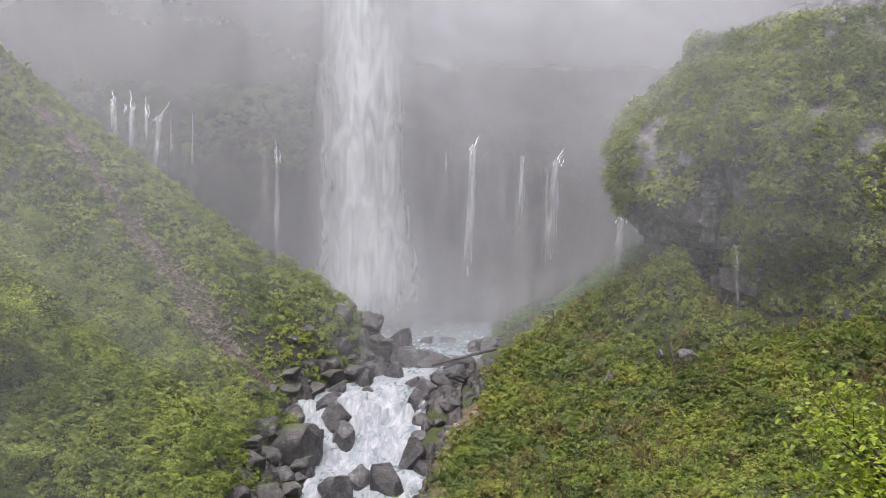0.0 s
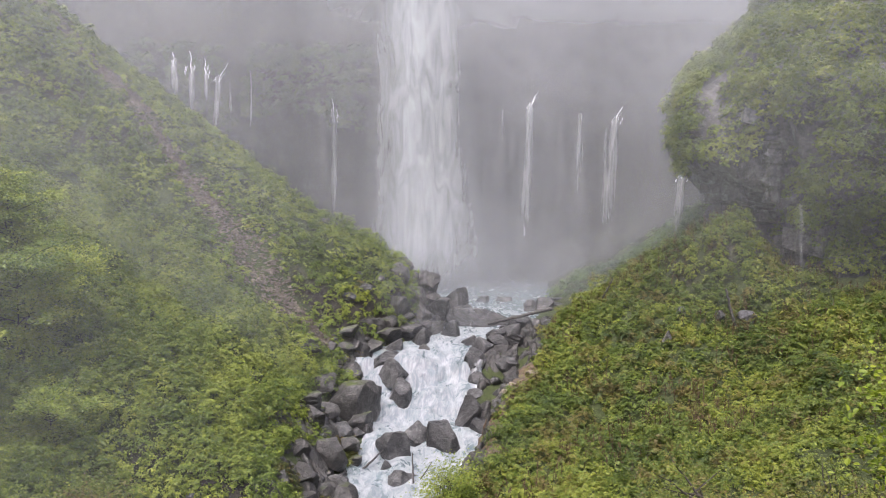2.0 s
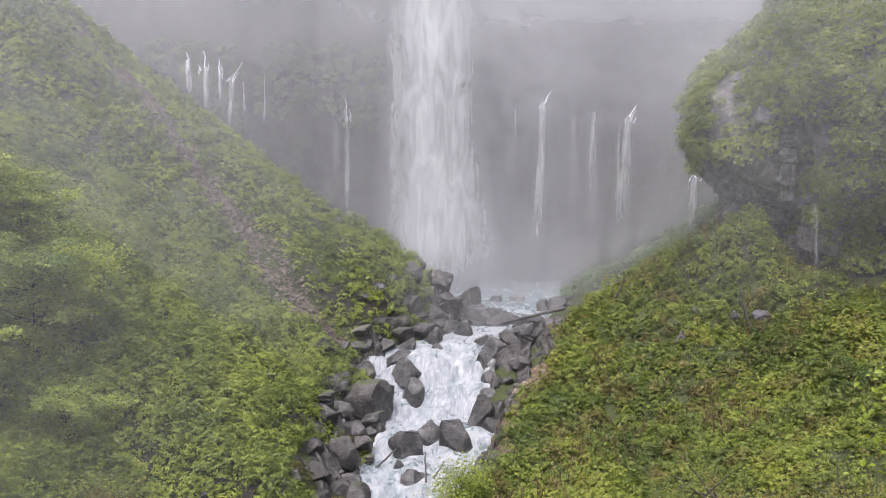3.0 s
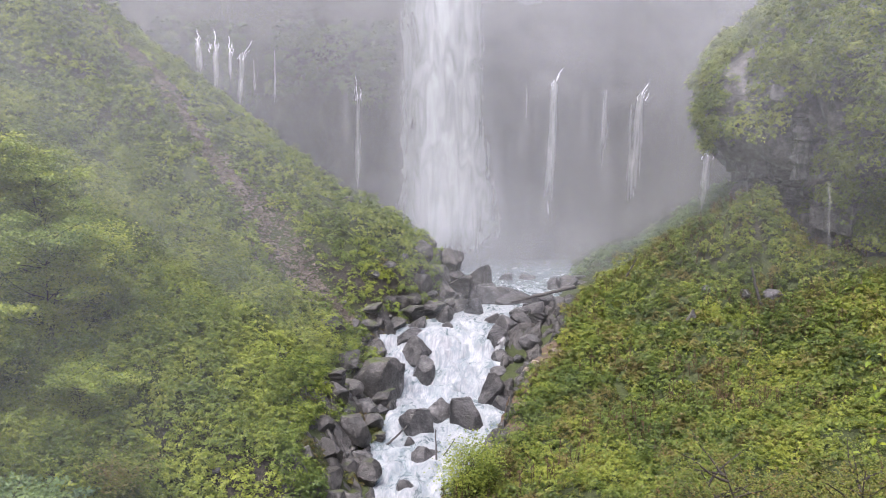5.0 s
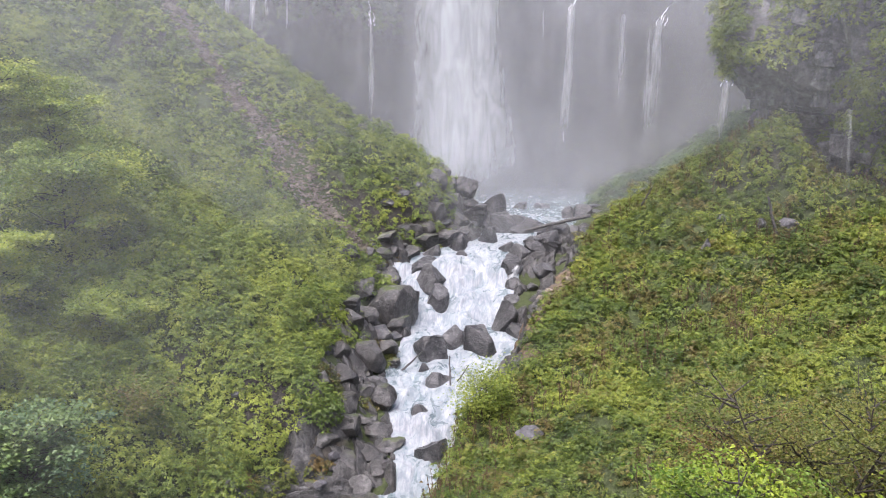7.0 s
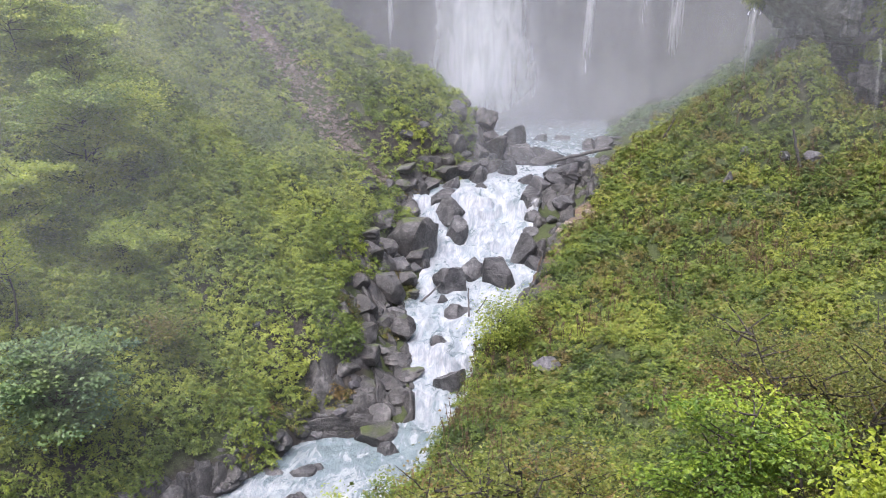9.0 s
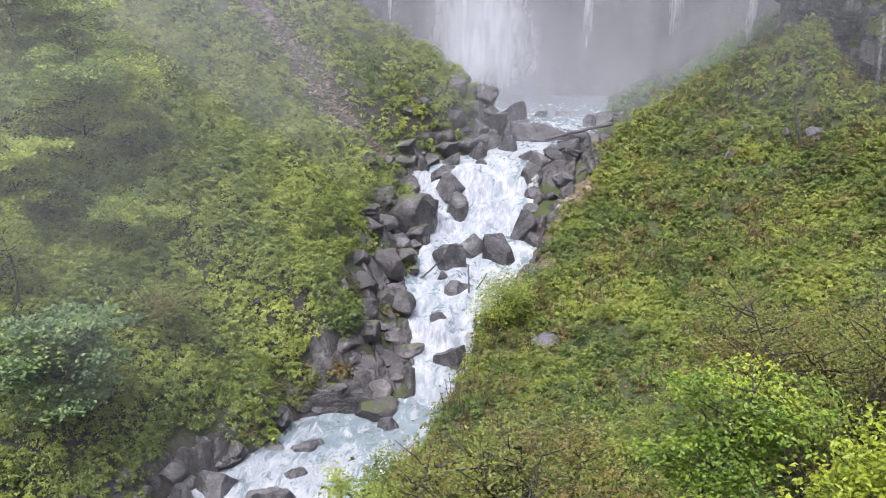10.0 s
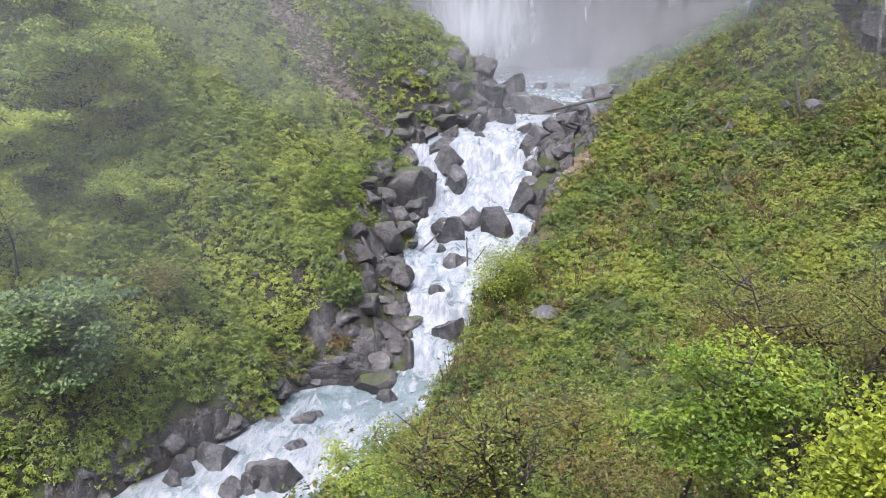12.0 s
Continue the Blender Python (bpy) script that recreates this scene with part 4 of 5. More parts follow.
undergrowth("bank_plants", 5200, (-26, -8), (41, 113), keep_bank, LEAF_OLIVE, 59, 60,
            "olive grass and moss between the boulders of the bank", 0.0026, (0.35, 0.8), 1.0)
undergrowth("herbs_right", 9500, (-16, 60), (14, 113), keep_right, LEAF_SLOPE, 54, 46,
            "low green and brownish herbs over the spur", 0.0029, (0.5, 1.0))
undergrowth("shrubs_right", 3600, (-16, 60), (14, 113), keep_right, LEAF_SLOPE, 52, 340,
            "dense green and brownish shrubs over the spur", 0.0023, (0.55, 1.35), 1.5)
undergrowth("herbs_near_right", 4200, (-10, 18), (17, 62), keep_right, LEAF_SLOPE, 60, 48,
            "low green herbs covering the near slope of the spur", 0.0030, (0.4, 0.8), 1.0)
undergrowth("undergrowth_far", 1100, (7, 36), (122, 141), lambda x, y, r: x > np.interp(y, Y_SP, X_SP) + 0.5, LEAF_DARK, 53, 40,
            "low green plants on the talus by the basin", 0.0026)


def cliff_growth(name, surface, keep, count, per, mat, seed, label, leaf=0.0027, r=(0.5, 1.3)):
    rng = np.random.RandomState(seed)
    X, Y, Z, NX, NY, V = (a.ravel() for a in surface)
    ok = np.flatnonzero(keep(X, Y, Z, V))
    i = rng.choice(ok, count)
    c = np.stack([X[i], Y[i], Z[i]], -1) + rng.uniform(-0.5, 0.5, (count, 3))
    ax = np.stack([NX[i] * 0.7, NY[i] * 0.7, np.full(count, 0.75)], -1)
    ax /= np.linalg.norm(ax, axis=1, keepdims=True)
    far = np.linalg.norm(c - np.array([0, 0, 30]), axis=1)
    v, f, tone = clump_leaves(c, ax, rng.uniform(*r, count), 1.15, per, leaf * far, rng)
    return tagged(new(name, leaf_mesh(name, v, f, tone, mat)), label, "undergrowth", kind="stuff")


def keep_head(X, Y, Z, V):
    seen = (V < 34) & (Y > 0.6 + 1.55 * X) & (Y < 116)
    n1 = fbm(X, Y, Z, 0.15, 3, 70)
    crack = (np.abs(X - 28.8 - (Z - 30) * 0.05) < 1.3 + 0.5 * n1) & (Z < 37.0)
    low = 12.4 + 1.3 * n1 - np.clip((X - 26.5) * 0.9, 0, 1.5) - np.clip((X - 29.8) * 3.6, 0, 8.5)
    n2 = fbm(X, Y, Z, 0.16, 3, 74)
    return seen & (n2 > np.interp(V, [2, 10, 16, 26], [-1.0, -1.2, -1.0, -1.1])) & (V > low) & ~(crack & (Y < 95))


cliff_growth("headland_growth", HEAD, keep_head, 1350, 300, LEAF_HEAD, 61, "shrubs and creepers hanging over the rock headland", 0.0022, (0.6, 1.8))
cliff_growth("ledge_growth", BACK, lambda X, Y, Z, V: (V > 29) & (V < 46) & (X < -24) & (X > -75) & (fbm(X, Y, Z, 0.1, 3, 71) > -0.1),
             420, 34, LEAF_DARK, 62, "green plants on the ledges of the tall cliff", 0.0042, (0.6, 1.7))


# angular blocks and ledges of the headland's bare foot
def crag_mesh(seed, mat):
    """A broken block: a box with uneven corners and chipped edges."""
    rng = np.random.RandomState(seed)
    bm = bmesh.new()
    bmesh.ops.create_cube(bm, size=1.0)
    for v in bm.verts:
        v.co += Vector(rng.uniform(-0.17, 0.17, 3))
    bmesh.ops.bevel(bm, geom=list(bm.edges), offset=0.05, segments=1, affect='EDGES')
    bmesh.ops.triangulate(bm, faces=list(bm.faces))
    me = bpy.data.meshes.new("rock_block")
    bm.to_mesh(me)
    bm.free()
    me.materials.append(mat)
    return me


PALE = rock_material("pale_wet_rock", (0.05, 0.05, 0.054), (0.21, 0.21, 0.215), (0.05, 0.07, 0.02), -0.3, 0.2)
CRAGS = [crag_mesh(400 + i, CLIFF) for i in range(14)]
PALE_CRAGS = [crag_mesh(420 + i, PALE) for i in range(6)]
rng = np.random.RandomState(66)
BX, BY, BZ, BNX, BNY, BV = (a.ravel() for a in HEAD)
spots = np.flatnonzero((BV > 0) & (BV < np.interp(BX, [22, 27, 30, 34], [11, 11, 9, 3])) & (BY > 1.75 * BX) & (BY < 113) & (BX < 40))
for k in rng.choice(spots, 60):
    block = part("rock_block", CRAGS[int(rng.randint(0, 14))], head)
    w = rng.uniform(1.6, 4.6)
    block.matrix_world = pose(BX[k] - 0.25 * BNX[k], BY[k] - 0.25 * BNY[k], BZ[k], rng.uniform(-7, 7), rng.uniform(-7, 7),
                              math.degrees(math.atan2(BNY[k], BNX[k])) + rng.uniform(-16, 16)) @ Matrix.Diagonal((rng.uniform(1.0, 1.9), w, w * rng.uniform(0.35, 0.95), 1))
# the slab and the stepped wet column in the cleft
for i, (x, z, w, h) in enumerate(((26.6, 37.6, 3.0, 1.5), (27.9, 35.0, 1.7, 0.7), (28.0, 34.2, 1.6, 0.7), (28.1, 33.4, 1.5, 0.8), (28.3, 32.0, 1.2, 2.2), (28.6, 30.0, 1.1, 2.2))):
    near = np.argmin((BX - x - 0.4) ** 2 + (BZ - z) ** 2 + np.where((BY > 80) & (BY < 96), 0, 1e6))
    block = part("rock_block", PALE_CRAGS[i % 6], head, "pale wet block of rock")
    block.matrix_world = pose(x, BY[near] - 0.2, z, 5, 18 if i == 0 else 4, 10) @ Matrix.Diagonal((w, 1.6, h, 1))
trickle(28.6, 29.0, 20.0, 0.2, 0.35, 0.1, 0.3, 85.4)


# ------------------------------------------------------------------ the bare soil bluff over the stream
SOIL, sn, sl, sp = material("bluff_soil")
fine = noise_tex(sn, sl, 2.6, 8, 0.7)
wide = noise_tex(sn, sl, 0.7, 4, 0.6)
earth = ramp(sn, sl, fine, [(0.3, (0.045, 0.030, 0.020)), (0.5, (0.12, 0.082, 0.052)), (0.7, (0.22, 0.165, 0.115))])
sl.new(mixed(sn, sl, ramp(sn, sl, wide, [(0.5, (0, 0, 0)), (0.62, (0.7, 0.7, 0.7))]), earth, (0.085, 0.080, 0.070)), sp.inputs["Base Color"])
sp.inputs["Roughness"].default_value = 0.85
bump(sn, sl, fine, 0.9, 0.25, sp)
by, bv = np.arange(58, 86, 0.3), np.linspace(0, 1, 26)
BV2, BY2 = np.meshgrid(bv, by)
top_x, top_z = np.interp(BY2, Y_SP, X_SP), np.interp(BY2, Y_SP, Z_SP)
BX2 = top_x + np.interp(BV2, [0, 0.25, 0.4, 1], [2.2, 0.7, 0.1, -1.7]) + 0.55 * fbm(BY2, BV2 * 5, 0, 0.5, 4, 131)
BZ2 = np.where(BV2 < 0.4, top_z + np.interp(BV2, [0, 0.25, 0.4], [0.55, 0.45, -0.2]), top_z - 0.2 - (top_z - 0.2 - water_level(BY2) - 0.4) * (BV2 - 0.4) / 0.6) + 0.2 * fbm(BY2, BV2 * 5, 4, 0.8, 3, 132)
me = mesh_from("bluff", np.stack([BX2, BY2 + 0.3 * fbm(BY2, BV2 * 6, 8, 0.7, 3, 133), BZ2], -1).reshape(-1, 3), grid_faces(len(by), len(bv)), SOIL, False)
tagged(new("bluff", me), "bare brown soil face over the stream", "bluff", kind="structure")
rng = np.random.RandomState(67)
for i in range(9):
    y = rng.uniform(64, 80)
    s = rng.uniform(0.7, 1.5)
    x = float(np.interp(y, Y_SP, X_SP)) + rng.uniform(-0.9, 0.7)
    boulder(x, y, float(np.interp(y, Y_SP, Z_SP)) + rng.uniform(-1.4, 0.4), s, s * 0.9, s * 0.8, True, "stones in the bluff")


# ------------------------------------------------------------------ trees
def tube(points, radii, sides=7):
    """A tapered round stem along points."""
    p, r = np.array(points, float), np.array(radii, float)
    t = np.gradient(p, axis=0)
    t /= np.linalg.norm(t, axis=1, keepdims=True) + 1e-9
    ref = np.where(np.abs(t[:, 2:3]) > 0.9, np.array([[1.0, 0, 0]]), np.array([[0, 0, 1.0]]))
    a = np.cross(t, ref)
    a /= np.linalg.norm(a, axis=1, keepdims=True)
    b = np.cross(t, a)
    w = np.linspace(0, 2 * math.pi, sides, endpoint=False)
    v = p[:, None] + r[:, None, None] * (np.cos(w)[None, :, None] * a[:, None] + np.sin(w)[None, :, None] * b[:, None])
    i = np.arange(len(p) * sides).reshape(len(p), sides)
    j = np.roll(i, -1, 1)
    return v.reshape(-1, 3), np.stack([i[:-1], j[:-1], j[1:], i[1:]], -1).reshape(-1, 4)


def bent(start, way, length, steps, wander, rng, lift=0.0):
    way = np.array(way, float) / np.linalg.norm(way)
    p = [np.array(start, float)]
    for _ in range(steps):
        way = way + rng.normal(size=3) * wander + np.array([0, 0, lift])
        way /= np.linalg.norm(way)
        p.append(p[-1] + way * length / steps)
    return np.array(p)


def tree(x, y, height, spread, mat, label, seed, leaf=0.11, leaves=2600, layered=0.5, stems=1, clusters=34, name="tree", thick=0.05, low=0.35, foot=None):
    """A small broadleaf tree: trunk, limbs, twigs and a crown of leaf sprays with gaps."""
    rng = np.random.RandomState(seed)
    z0 = float(ground_height(x, y)) - 0.15 if foot is None else foot
    root = tagged(new(name), label, "tree" if name == "tree" else "shrub", group="trees of the slopes")
    root.location = (x, y, z0)
    tips = []
    per = max(1, clusters // stems)
    for s in range(stems):
        way = np.array([rng.normal() * 0.07, rng.normal() * 0.07, 1.0]) if stems == 1 else np.array([rng.normal() * 0.3, rng.normal() * 0.3, 1.0])
        trunk = bent((rng.normal() * 0.1 * (stems > 1), rng.normal() * 0.1 * (stems > 1), 0), way, height * 0.86, 9, 0.06, rng)
        rad = np.linspace(thick, thick * 0.22, 10) * (1.0 if stems == 1 else 0.75)
        v, f = tube(trunk, rad)
        part("trunk", mesh_from("trunk", v, f, BARK), root)
        for q in range(per):
            h = rng.uniform(low, 1.0) ** 0.9
            k = h * 9
            i = min(int(k), 8)
            base = trunk[i] + (trunk[i + 1] - trunk[i]) * (k - i)
            ang = rng.uniform(0, 2 * math.pi)
            reach = spread * (0.35 + 0.75 * math.sqrt(max(0.0, 1 - ((h - 0.55) / 0.62) ** 2))) * rng.uniform(0.55, 1.05)
            limb = bent(base, (math.cos(ang), math.sin(ang), rng.uniform(0.1, 0.6)), reach, 6, 0.13, rng, 0.03)
            v, f = tube(limb, np.linspace(thick * 0.42, thick * 0.08, 7), 5)
            part("limb", mesh_from("limb", v, f, BARK), root)
            tips.append(limb[3:])
    # sprays of leaves round the outer half of each limb
    each = leaves // len(tips)
    P, N, T, C = [], [], [], []
    for limb in tips:
        for q in range(3):
            c = limb[rng.randint(0, len(limb))] + rng.normal(size=3) * np.array([0.18, 0.18, 0.1]) * spread * 0.5
            m = each // 3 + 1
            tight = 0.26 if layered < 0.9 else 0.17
            off = rng.normal(size=(m, 3)) * np.array([tight, tight, 0.26 - 0.18 * min(layered, 1.25)]) * spread * 0.75
            off[:, 2] -= 0.25 * np.hypot(off[:, 0], off[:, 1]) ** 2 / spread
            P.append(c + off)
            nr = rng.normal(size=(m, 3)) * 0.45 + np.array([0, 0, 1.0])
            nr[:, :2] += off[:, :2] * 0.6 / spread
            N.append(nr)
            T.append(rng.uniform(0.2, 0.9))
            C.append(m)
    P, N = np.concatenate(P), np.concatenate(N)
    N /= np.linalg.norm(N, axis=1, keepdims=True)
    ln = leaf * rng.uniform(0.65, 1.3, len(P))
    v, f = leaf_arrays(P, N, ln, ln * rng.uniform(0.55, 0.8, len(P)), rng, "ovate" if y < 30 else "diamond")
    part("crown", leaf_mesh("crown", v, f, np.repeat(np.array(T), C), mat), root)
    return root


LEAF_MAPLE = leaf_material("maple_leaves", (0.075, 0.136, 0.016), (0.156, 0.228, 0.021), (0.299, 0.358, 0.035), (0.288, 0.239, 0.044), 0.85)
OLIVE = "slender small tree with dull olive leaves and dark stems"
FRESH = "young tree with bright yellow-green leaves beside the viewpoint"
MAPLE = "small maple with layered fresh green leaves on the slope"
STEMS = "many-stemmed shrub with thin olive leaves and dark bare stems"
BUSH = "rounded fresh green bush on the steep slope"
LAYER = "broad tree with layered green leaves on the misty slope"
# beside and below the viewpoint
tree(7.4, 11.7, 8.4, 1.6, LEAF_BRIGHT, FRESH, 71, 0.10, 7000, 0.4, 1, 60, "tree", 0.06, 0.25)
tree(5.7, 11.8, 3.5, 1.2, LEAF_BRIGHT, FRESH, 75, 0.085, 6500, 0.4, 2, 54, "tree", 0.03, 0.2)
tree(4.2, 10.5, 2.6, 1.15, LEAF_BRIGHT, FRESH, 95, 0.085, 6500, 0.4, 3, 60, "tree", 0.03, 0.1)
tree(3.55, 9.8, 1.3, 0.65, LEAF_BRIGHT, FRESH, 98, 0.075, 1900, 0.4, 3, 30, "shrub", 0.02, 0.1)
tree(3.9, 24.0, 8.6, 2.6, LEAF_MAPLE, MAPLE, 72, 0.14, 6500, 1.3, 1, 34, "tree", 0.09, 0.45)
tree(-0.8, 22.0, 5.2, 1.9, LEAF_OLIVE, STEMS, 73, 0.12, 2400, 0.4, 5, 50, "shrub", 0.10, 0.6)
tree(-3.2, 24.0, 5.6, 1.9, LEAF_OLIVE, STEMS, 76, 0.12, 2600, 0.4, 5, 50, "shrub", 0.10, 0.6)
tree(1.9, 20.0, 3.6, 1.4, LEAF_OLIVE, STEMS, 77, 0.11, 2200, 0.4, 4, 36, "shrub", 0.04, 0.4)
tree(0.5, 27.0, 5.6, 1.5, LEAF_OLIVE, STEMS, 78, 0.12, 2000, 0.4, 4, 36, "shrub", 0.05, 0.5)
tree(-4.6, 27.0, 4.4, 1.4, LEAF_TIER, BUSH, 79, 0.11, 11000, 0.3, 3, 40, "shrub", 0.04, 0.3)
tree(-3.4, 28.5, 4.0, 1.5, LEAF_LEFT, BUSH, 80, 0.11, 8000, 0.3, 3, 36, "shrub", 0.04, 0.3)
tree(8.7, 27.0, 8.2, 2.4, LEAF_OLIVE, OLIVE, 74, 0.10, 8000, 0.7, 3, 42, "tree", 0.12, 0.5)
tree(11.2, 29.0, 7.0, 2.4, LEAF_OLIVE, OLIVE, 81, 0.10, 8000, 0.7, 3, 42, "tree", 0.12, 0.45)
tree(8.3, 34.0, 6.0, 1.8, LEAF_OLIVE, OLIVE, 82, 0.11, 5000, 0.7, 3, 36, "tree", 0.10, 0.45)
tree(12.8, 24.0, 7.0, 2.2, LEAF_SLOPE, MAPLE, 83, 0.13, 6000, 0.6, 2, 40, "tree", 0.08, 0.4)
tree(-3.6, 57.0, 2.8, 2.3, LEAF_LEFT, BUSH, 84, 0.16, 5600, 0.2, 3, 48, "shrub", 0.05, 0.1)
# on the slope across the stream
tree(-35.6, 62.0, 7.6, 4.4, LEAF_TIER, LAYER, 85, 0.26, 19000, 1.1, 2, 70, "tree", 0.10, 0.08)
tree(-28.6, 43.8, 9.3, 3.7, LEAF_DARK, "blue-green tree with drooping layered leaves on the bank", 86, 0.30, 8500, 1.2, 1, 58, "tree", 0.13, 0.22)
tree(-33.5, 48.0, 8.4, 2.2, LEAF_BRIGHT, "yellow-green tree standing on the shaded slope", 87, 0.18, 2600, 0.8, 1, 30, "tree", 0.10, 0.5)
tree(-31.4, 58.0, 3.6, 2.8, LEAF_TIER, LAYER, 88, 0.22, 10000, 0.9, 2, 50, "tree", 0.09, 0.1)
tree(-27.1, 54.0, 3.4, 2.6, LEAF_SLOPE, BUSH, 89, 0.2, 3400, 0.6, 3, 40, "shrub", 0.06, 0.2)
tree(-39.8, 70.0, 7.0, 4.0, LEAF_TIER, LAYER, 90, 0.25, 14000, 1.1, 2, 60, "tree", 0.10, 0.08)
tree(-43.5, 68.0, 6.5, 4.0, LEAF_TIER, LAYER, 91, 0.25, 14000, 1.1, 2, 60, "tree", 0.10, 0.08)
tree(-37.0, 55.0, 6.0, 3.4, LEAF_TIER, LAYER, 92, 0.24, 15000, 1.1, 2, 60, "tree", 0.10, 0.08)
# on the headland
tree(45.5, 94.0, 7.0, 3.4, LEAF_HEAD, "small wind-bent tree on top of the rock headland", 93, 0.28, 2400, 0.8, 1, 34, "tree", 0.16, 0.3, 47.0)
tree(41.5, 89.0, 6.0, 3.0, LEAF_HEAD, "small wind-bent tree on top of the rock headland", 94, 0.28, 2200, 0.8, 1, 34, "tree", 0.14, 0.3, 43.0)


# ------------------------------------------------------------------ driftwood and single stones
def weathered_wood():
    m, n, l, p = material("weathered_wood")
    f = noise_tex(n, l, 6.0, 6, 0.6, (0.4, 1, 1))
    l.new(ramp(n, l, f, [(0.3, (0.02, 0.019, 0.018)), (0.7, (0.10, 0.092, 0.088))]), p.inputs["Base Color"])
    p.inputs["Roughness"].default_value = 0.75
    bump(n, l, f, 0.6, 0.04, p)
    return m


WOOD = weathered_wood()


def stick(name, a, b, r0, r1, label, seed, knots=0):
    """A dead trunk or branch from a to b, with a few broken stubs."""
    rng = np.random.RandomState(seed)
    a, b = np.array(a, float), np.array(b, float)
    t = np.linspace(0, 1, 12)[:, None]
    p = a + (b - a) * t + rng.normal(size=(12, 3)) * r0 * 0.25
    root = tagged(new(name), label, "driftwood")
    root.location = a
    v, f = tube(p - a, np.linspace(r0, r1, 12), 8)
    part("stem", mesh_from("stem", v, f, WOOD), root)
    for k in range(knots):
        q = p[1 + (k * 10) // max(knots, 1)] - a
        w = rng.normal(size=3) * 0.5 + np.array([0, 0, 0.9])
        v, f = tube(bent(q, w, r0 * rng.uniform(1.5, 4), 3, 0.15, rng), np.linspace(r0 * 0.3, r0 * 0.1, 4), 5)
        part("stub", mesh_from("stub", v, f, WOOD), root)
    return root


stick("fallen_log", (-1.4, 106.4, 14.0), (6.4, 104.6, 16.2), 0.16, 0.24, "long grey dead log lying across the upper stream", 1, 6)
stick("driftwood", (-12.6, 74.8, 5.0), (-10.4, 77.6, 6.8), 0.13, 0.06, "bare driftwood branch leaning on a boulder", 2, 3)
stick("driftwood", (-7.2, 72.2, 5.0), (-7.5, 74.0, 7.6), 0.09, 0.05, "thin dark branch caught in the rapids", 3, 2)
stick("driftwood", (-6.9, 73.0, 5.2), (-5.8, 74.5, 6.6), 0.07, 0.04, "thin dark branch caught in the rapids", 4, 1)
stick("dead_stump", (21.7, 81.0, 17.6), (20.7, 81.0, 21.2), 0.17, 0.10, "dark broken tree stump standing among shrubs", 5, 3)
stick("dead_stump", (10.6, 90.0, 19.2), (11.6, 89.8, 21.2), 0.10, 0.06, "dark bare snag on the edge of the spur", 6, 2)


def slab(x, y, z, sx, sy, sz, tilt, turn, label, mat):
    """A weathered rock slab set in the slope."""
    me = boulder_mesh(380 + int(abs(x * 10)) % 40, 4, 9).copy()
    me.materials[0] = mat
    ob = new("rock_slab", me)
    ob.matrix_world = pose(x, y, z, tilt, 10, turn) @ Matrix.Diagonal((sx, sy, sz, 1))
    return tagged(ob, label, "rock")


PALE = rock_material("pale_rock", (0.06, 0.058, 0.062), (0.14, 0.135, 0.145), MOSS, -0.2, 0.5)
TAN = rock_material("tan_rock", (0.14, 0.115, 0.085), (0.33, 0.28, 0.22), MOSS, -0.2, 0.7)


def set_in(x, y, up):
    return x, y, float(ground_height(x, y)) + up


slab(*set_in(-0.3, 53.3, 0.7), 2.0, 0.5, 1.4, -58, 25, "pale grey rock slab showing through the shrubs", PALE)
slab(*set_in(15.1, 79.0, 0.7), 0.9, 0.6, 1.9, 20, 10, "narrow pale standing stone among the herbs", PALE)
slab(*set_in(-19.8, 88.6, 0.8), 2.7, 1.2, 1.6, 40, 35, "flat pale slab tilted on the green bank", PALE)
slab(*set_in(3.0, 78.6, 0.6), 1.2, 1.0, 1.2, 5, 0, "rounded tan boulder at the top of the bluff", TAN)
slab(*set_in(1.2, 77.2, 0.2), 0.9, 0.8, 0.9, 5, 40, "small tan stone on the soil bluff", TAN)
slab(*set_in(0.4, 76.4, 0.0), 0.7, 0.7, 0.7, 5, 80, "small tan stone on the soil bluff", TAN)
slab(*set_in(23.2, 83.0, 0.5), 2.0, 1.4, 1.4, 10, 15, "grey block fallen at the foot of the cliff", PALE)
slab(*set_in(21.0, 84.0, 0.4), 1.4, 1.2, 1.1, 10, 60, "grey block fallen at the foot of the cliff", ROCK)
slab(*set_in(17.5, 84.5, 0.4), 1.2, 1.0, 0.9, 10, 60, "dark stone among low green plants", ROCK)
slab(-14.9, 60.8, 3.4, 1.0, 0.7, 0.9, 20, 10, "pale grey stone among the dark bank rocks", PALE)
slab(-15.2, 57.6, 2.6, 1.1, 0.7, 0.8, 20, 50, "pale grey stone among the dark bank rocks", PALE)


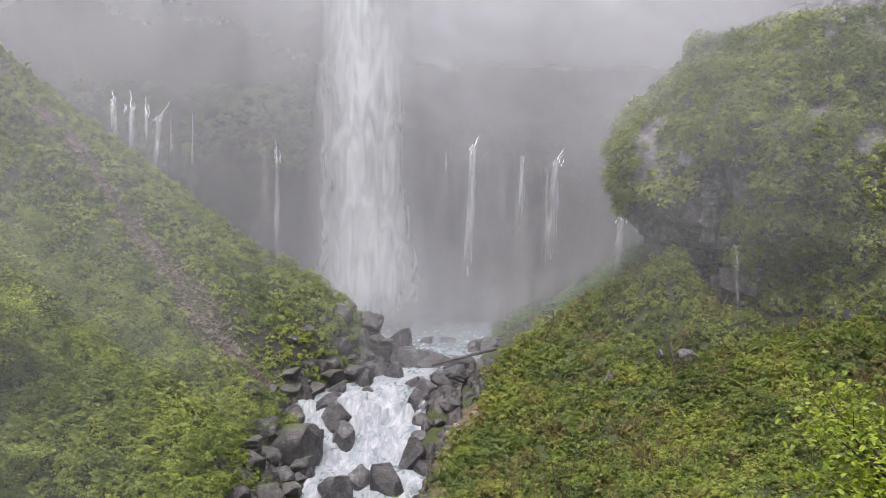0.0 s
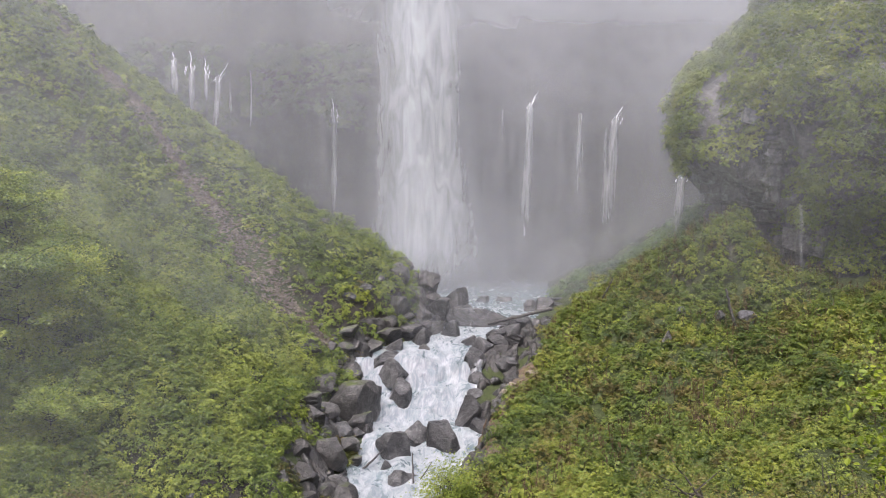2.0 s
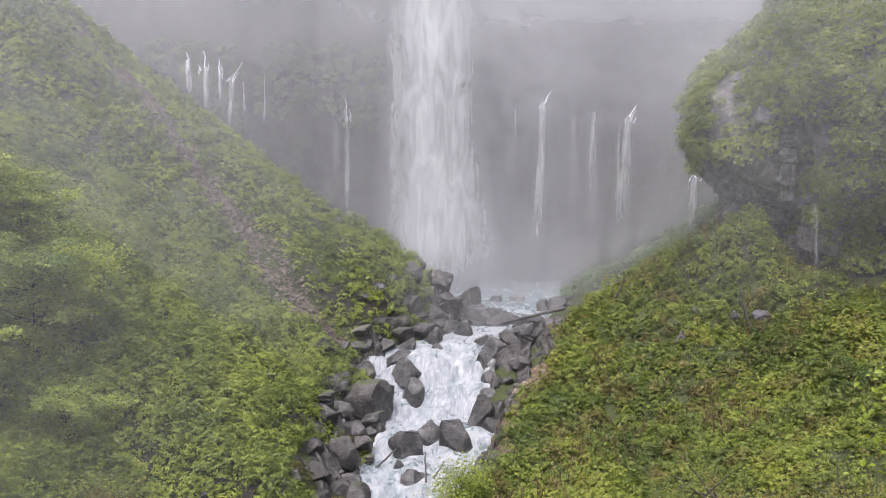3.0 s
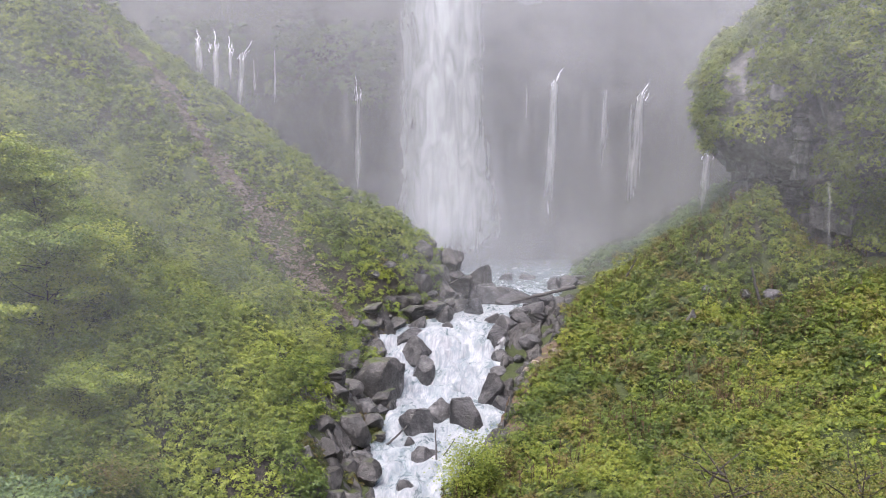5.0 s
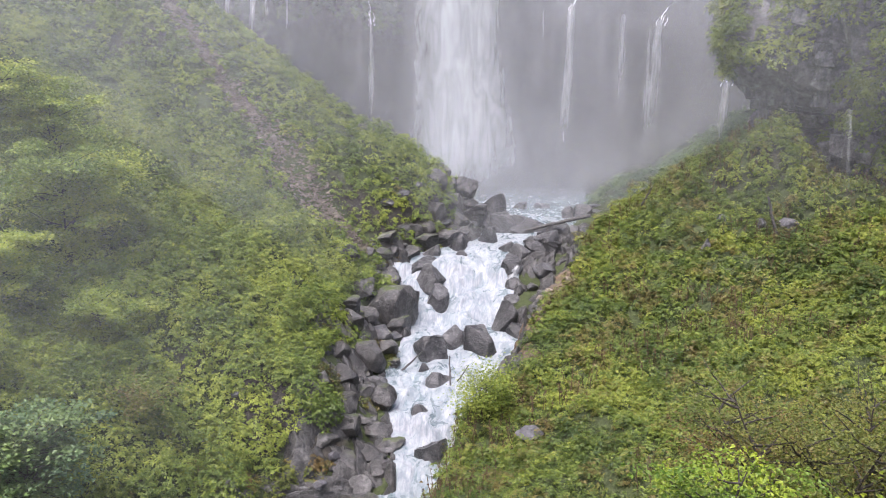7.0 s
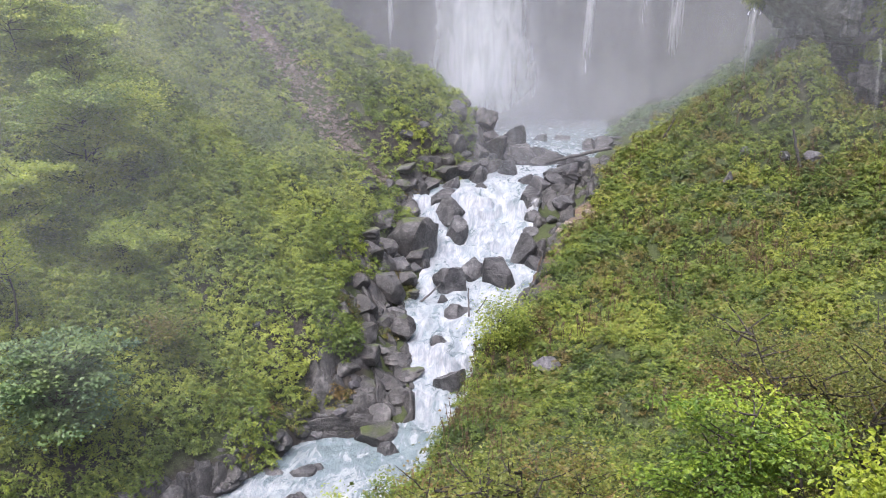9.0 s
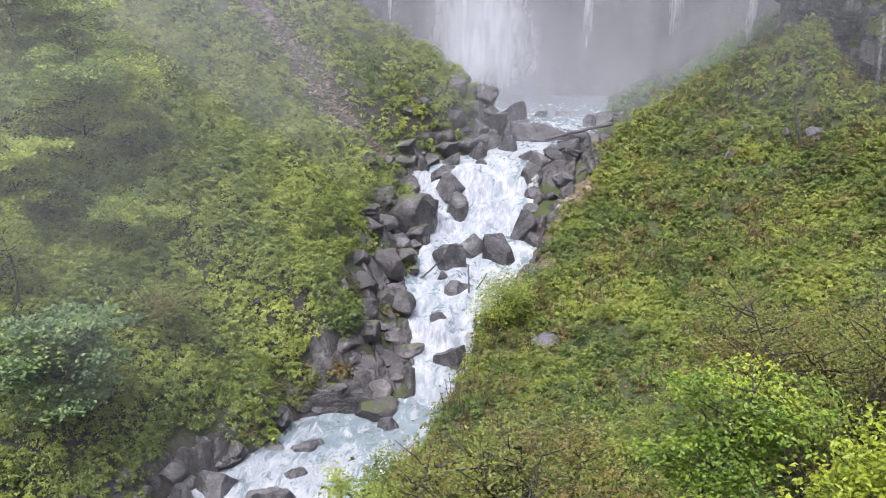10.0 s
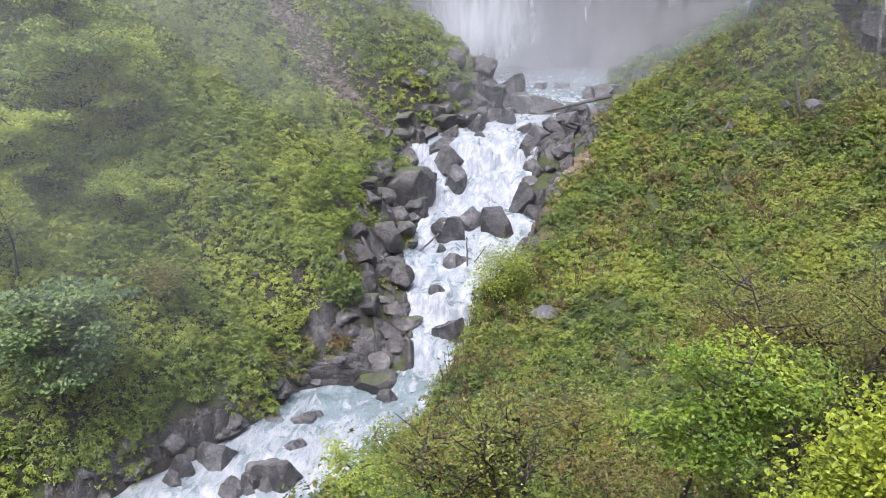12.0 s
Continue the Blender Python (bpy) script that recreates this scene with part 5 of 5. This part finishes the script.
# ------------------------------------------------------------------ dry stalks on the spur
def dry_stalks(name, count, xr, yr, keep, seed, label):
    """Thin upright dead stems with withered seed heads."""
    rng = np.random.RandomState(seed)
    x, y = rng.uniform(*xr, count), rng.uniform(*yr, count)
    ok = keep(x, y, rng) & (fbm(x, y, 0, 0.16, 3, 88) > 0.15)
    x, y = x[ok], y[ok]
    n = len(x)
    z = ground_height(x, y)
    h = rng.uniform(0.9, 1.9, n)
    lean = rng.normal(size=(n, 2)) * 0.18
    foot = np.stack([x, y, z], -1)
    top = foot + np.stack([lean[:, 0] * h, lean[:, 1] * h, h], -1)
    w = np.array([[-0.5, -0.3], [0.5, -0.3], [0.0, 0.55]]) * 0.045
    ring = np.concatenate([w, np.zeros((3, 1))], 1)
    v = np.concatenate([foot[:, None] + ring[None], top[:, None] + ring[None] * 0.6], 1)
    f = np.array([[0, 1, 4, 3], [1, 2, 5, 4], [2, 0, 3, 5]])
    verts, faces = [v.reshape(-1, 3)], [(np.arange(n)[:, None, None] * 6 + f[None]).reshape(-1, 4)]
    k = np.repeat(np.arange(n), 12)
    t = rng.uniform(0.45, 1.0, len(k))[:, None]
    c = foot[k] + (top[k] - foot[k]) * t + rng.normal(size=(len(k), 3)) * 0.07
    nr = rng.normal(size=(len(k), 3))
    nr /= np.linalg.norm(nr, axis=1, keepdims=True)
    lv, lf = leaf_arrays(c, nr, rng.uniform(0.08, 0.2, len(k)), rng.uniform(0.05, 0.11, len(k)), rng)
    faces.append(lf + len(verts[0]))
    verts.append(lv)
    me = mesh_from(name, np.concatenate(verts), np.concatenate(faces), STALK, False)
    return tagged(new(name, me), label, "stalks", kind="stuff")


STALK, sn, sl, sp = material("dry_stalks")
sl.new(ramp(sn, sl, noise_tex(sn, sl, 1.5, 4), [(0.3, (0.035, 0.024, 0.014)), (0.7, (0.13, 0.085, 0.045))]), sp.inputs["Base Color"])
sp.inputs["Roughness"].default_value = 0.85
dry_stalks("dry_stalks", 4200, (-6, 36), (30, 98), keep_right, 97, "brown withered stalks standing among green herbs")
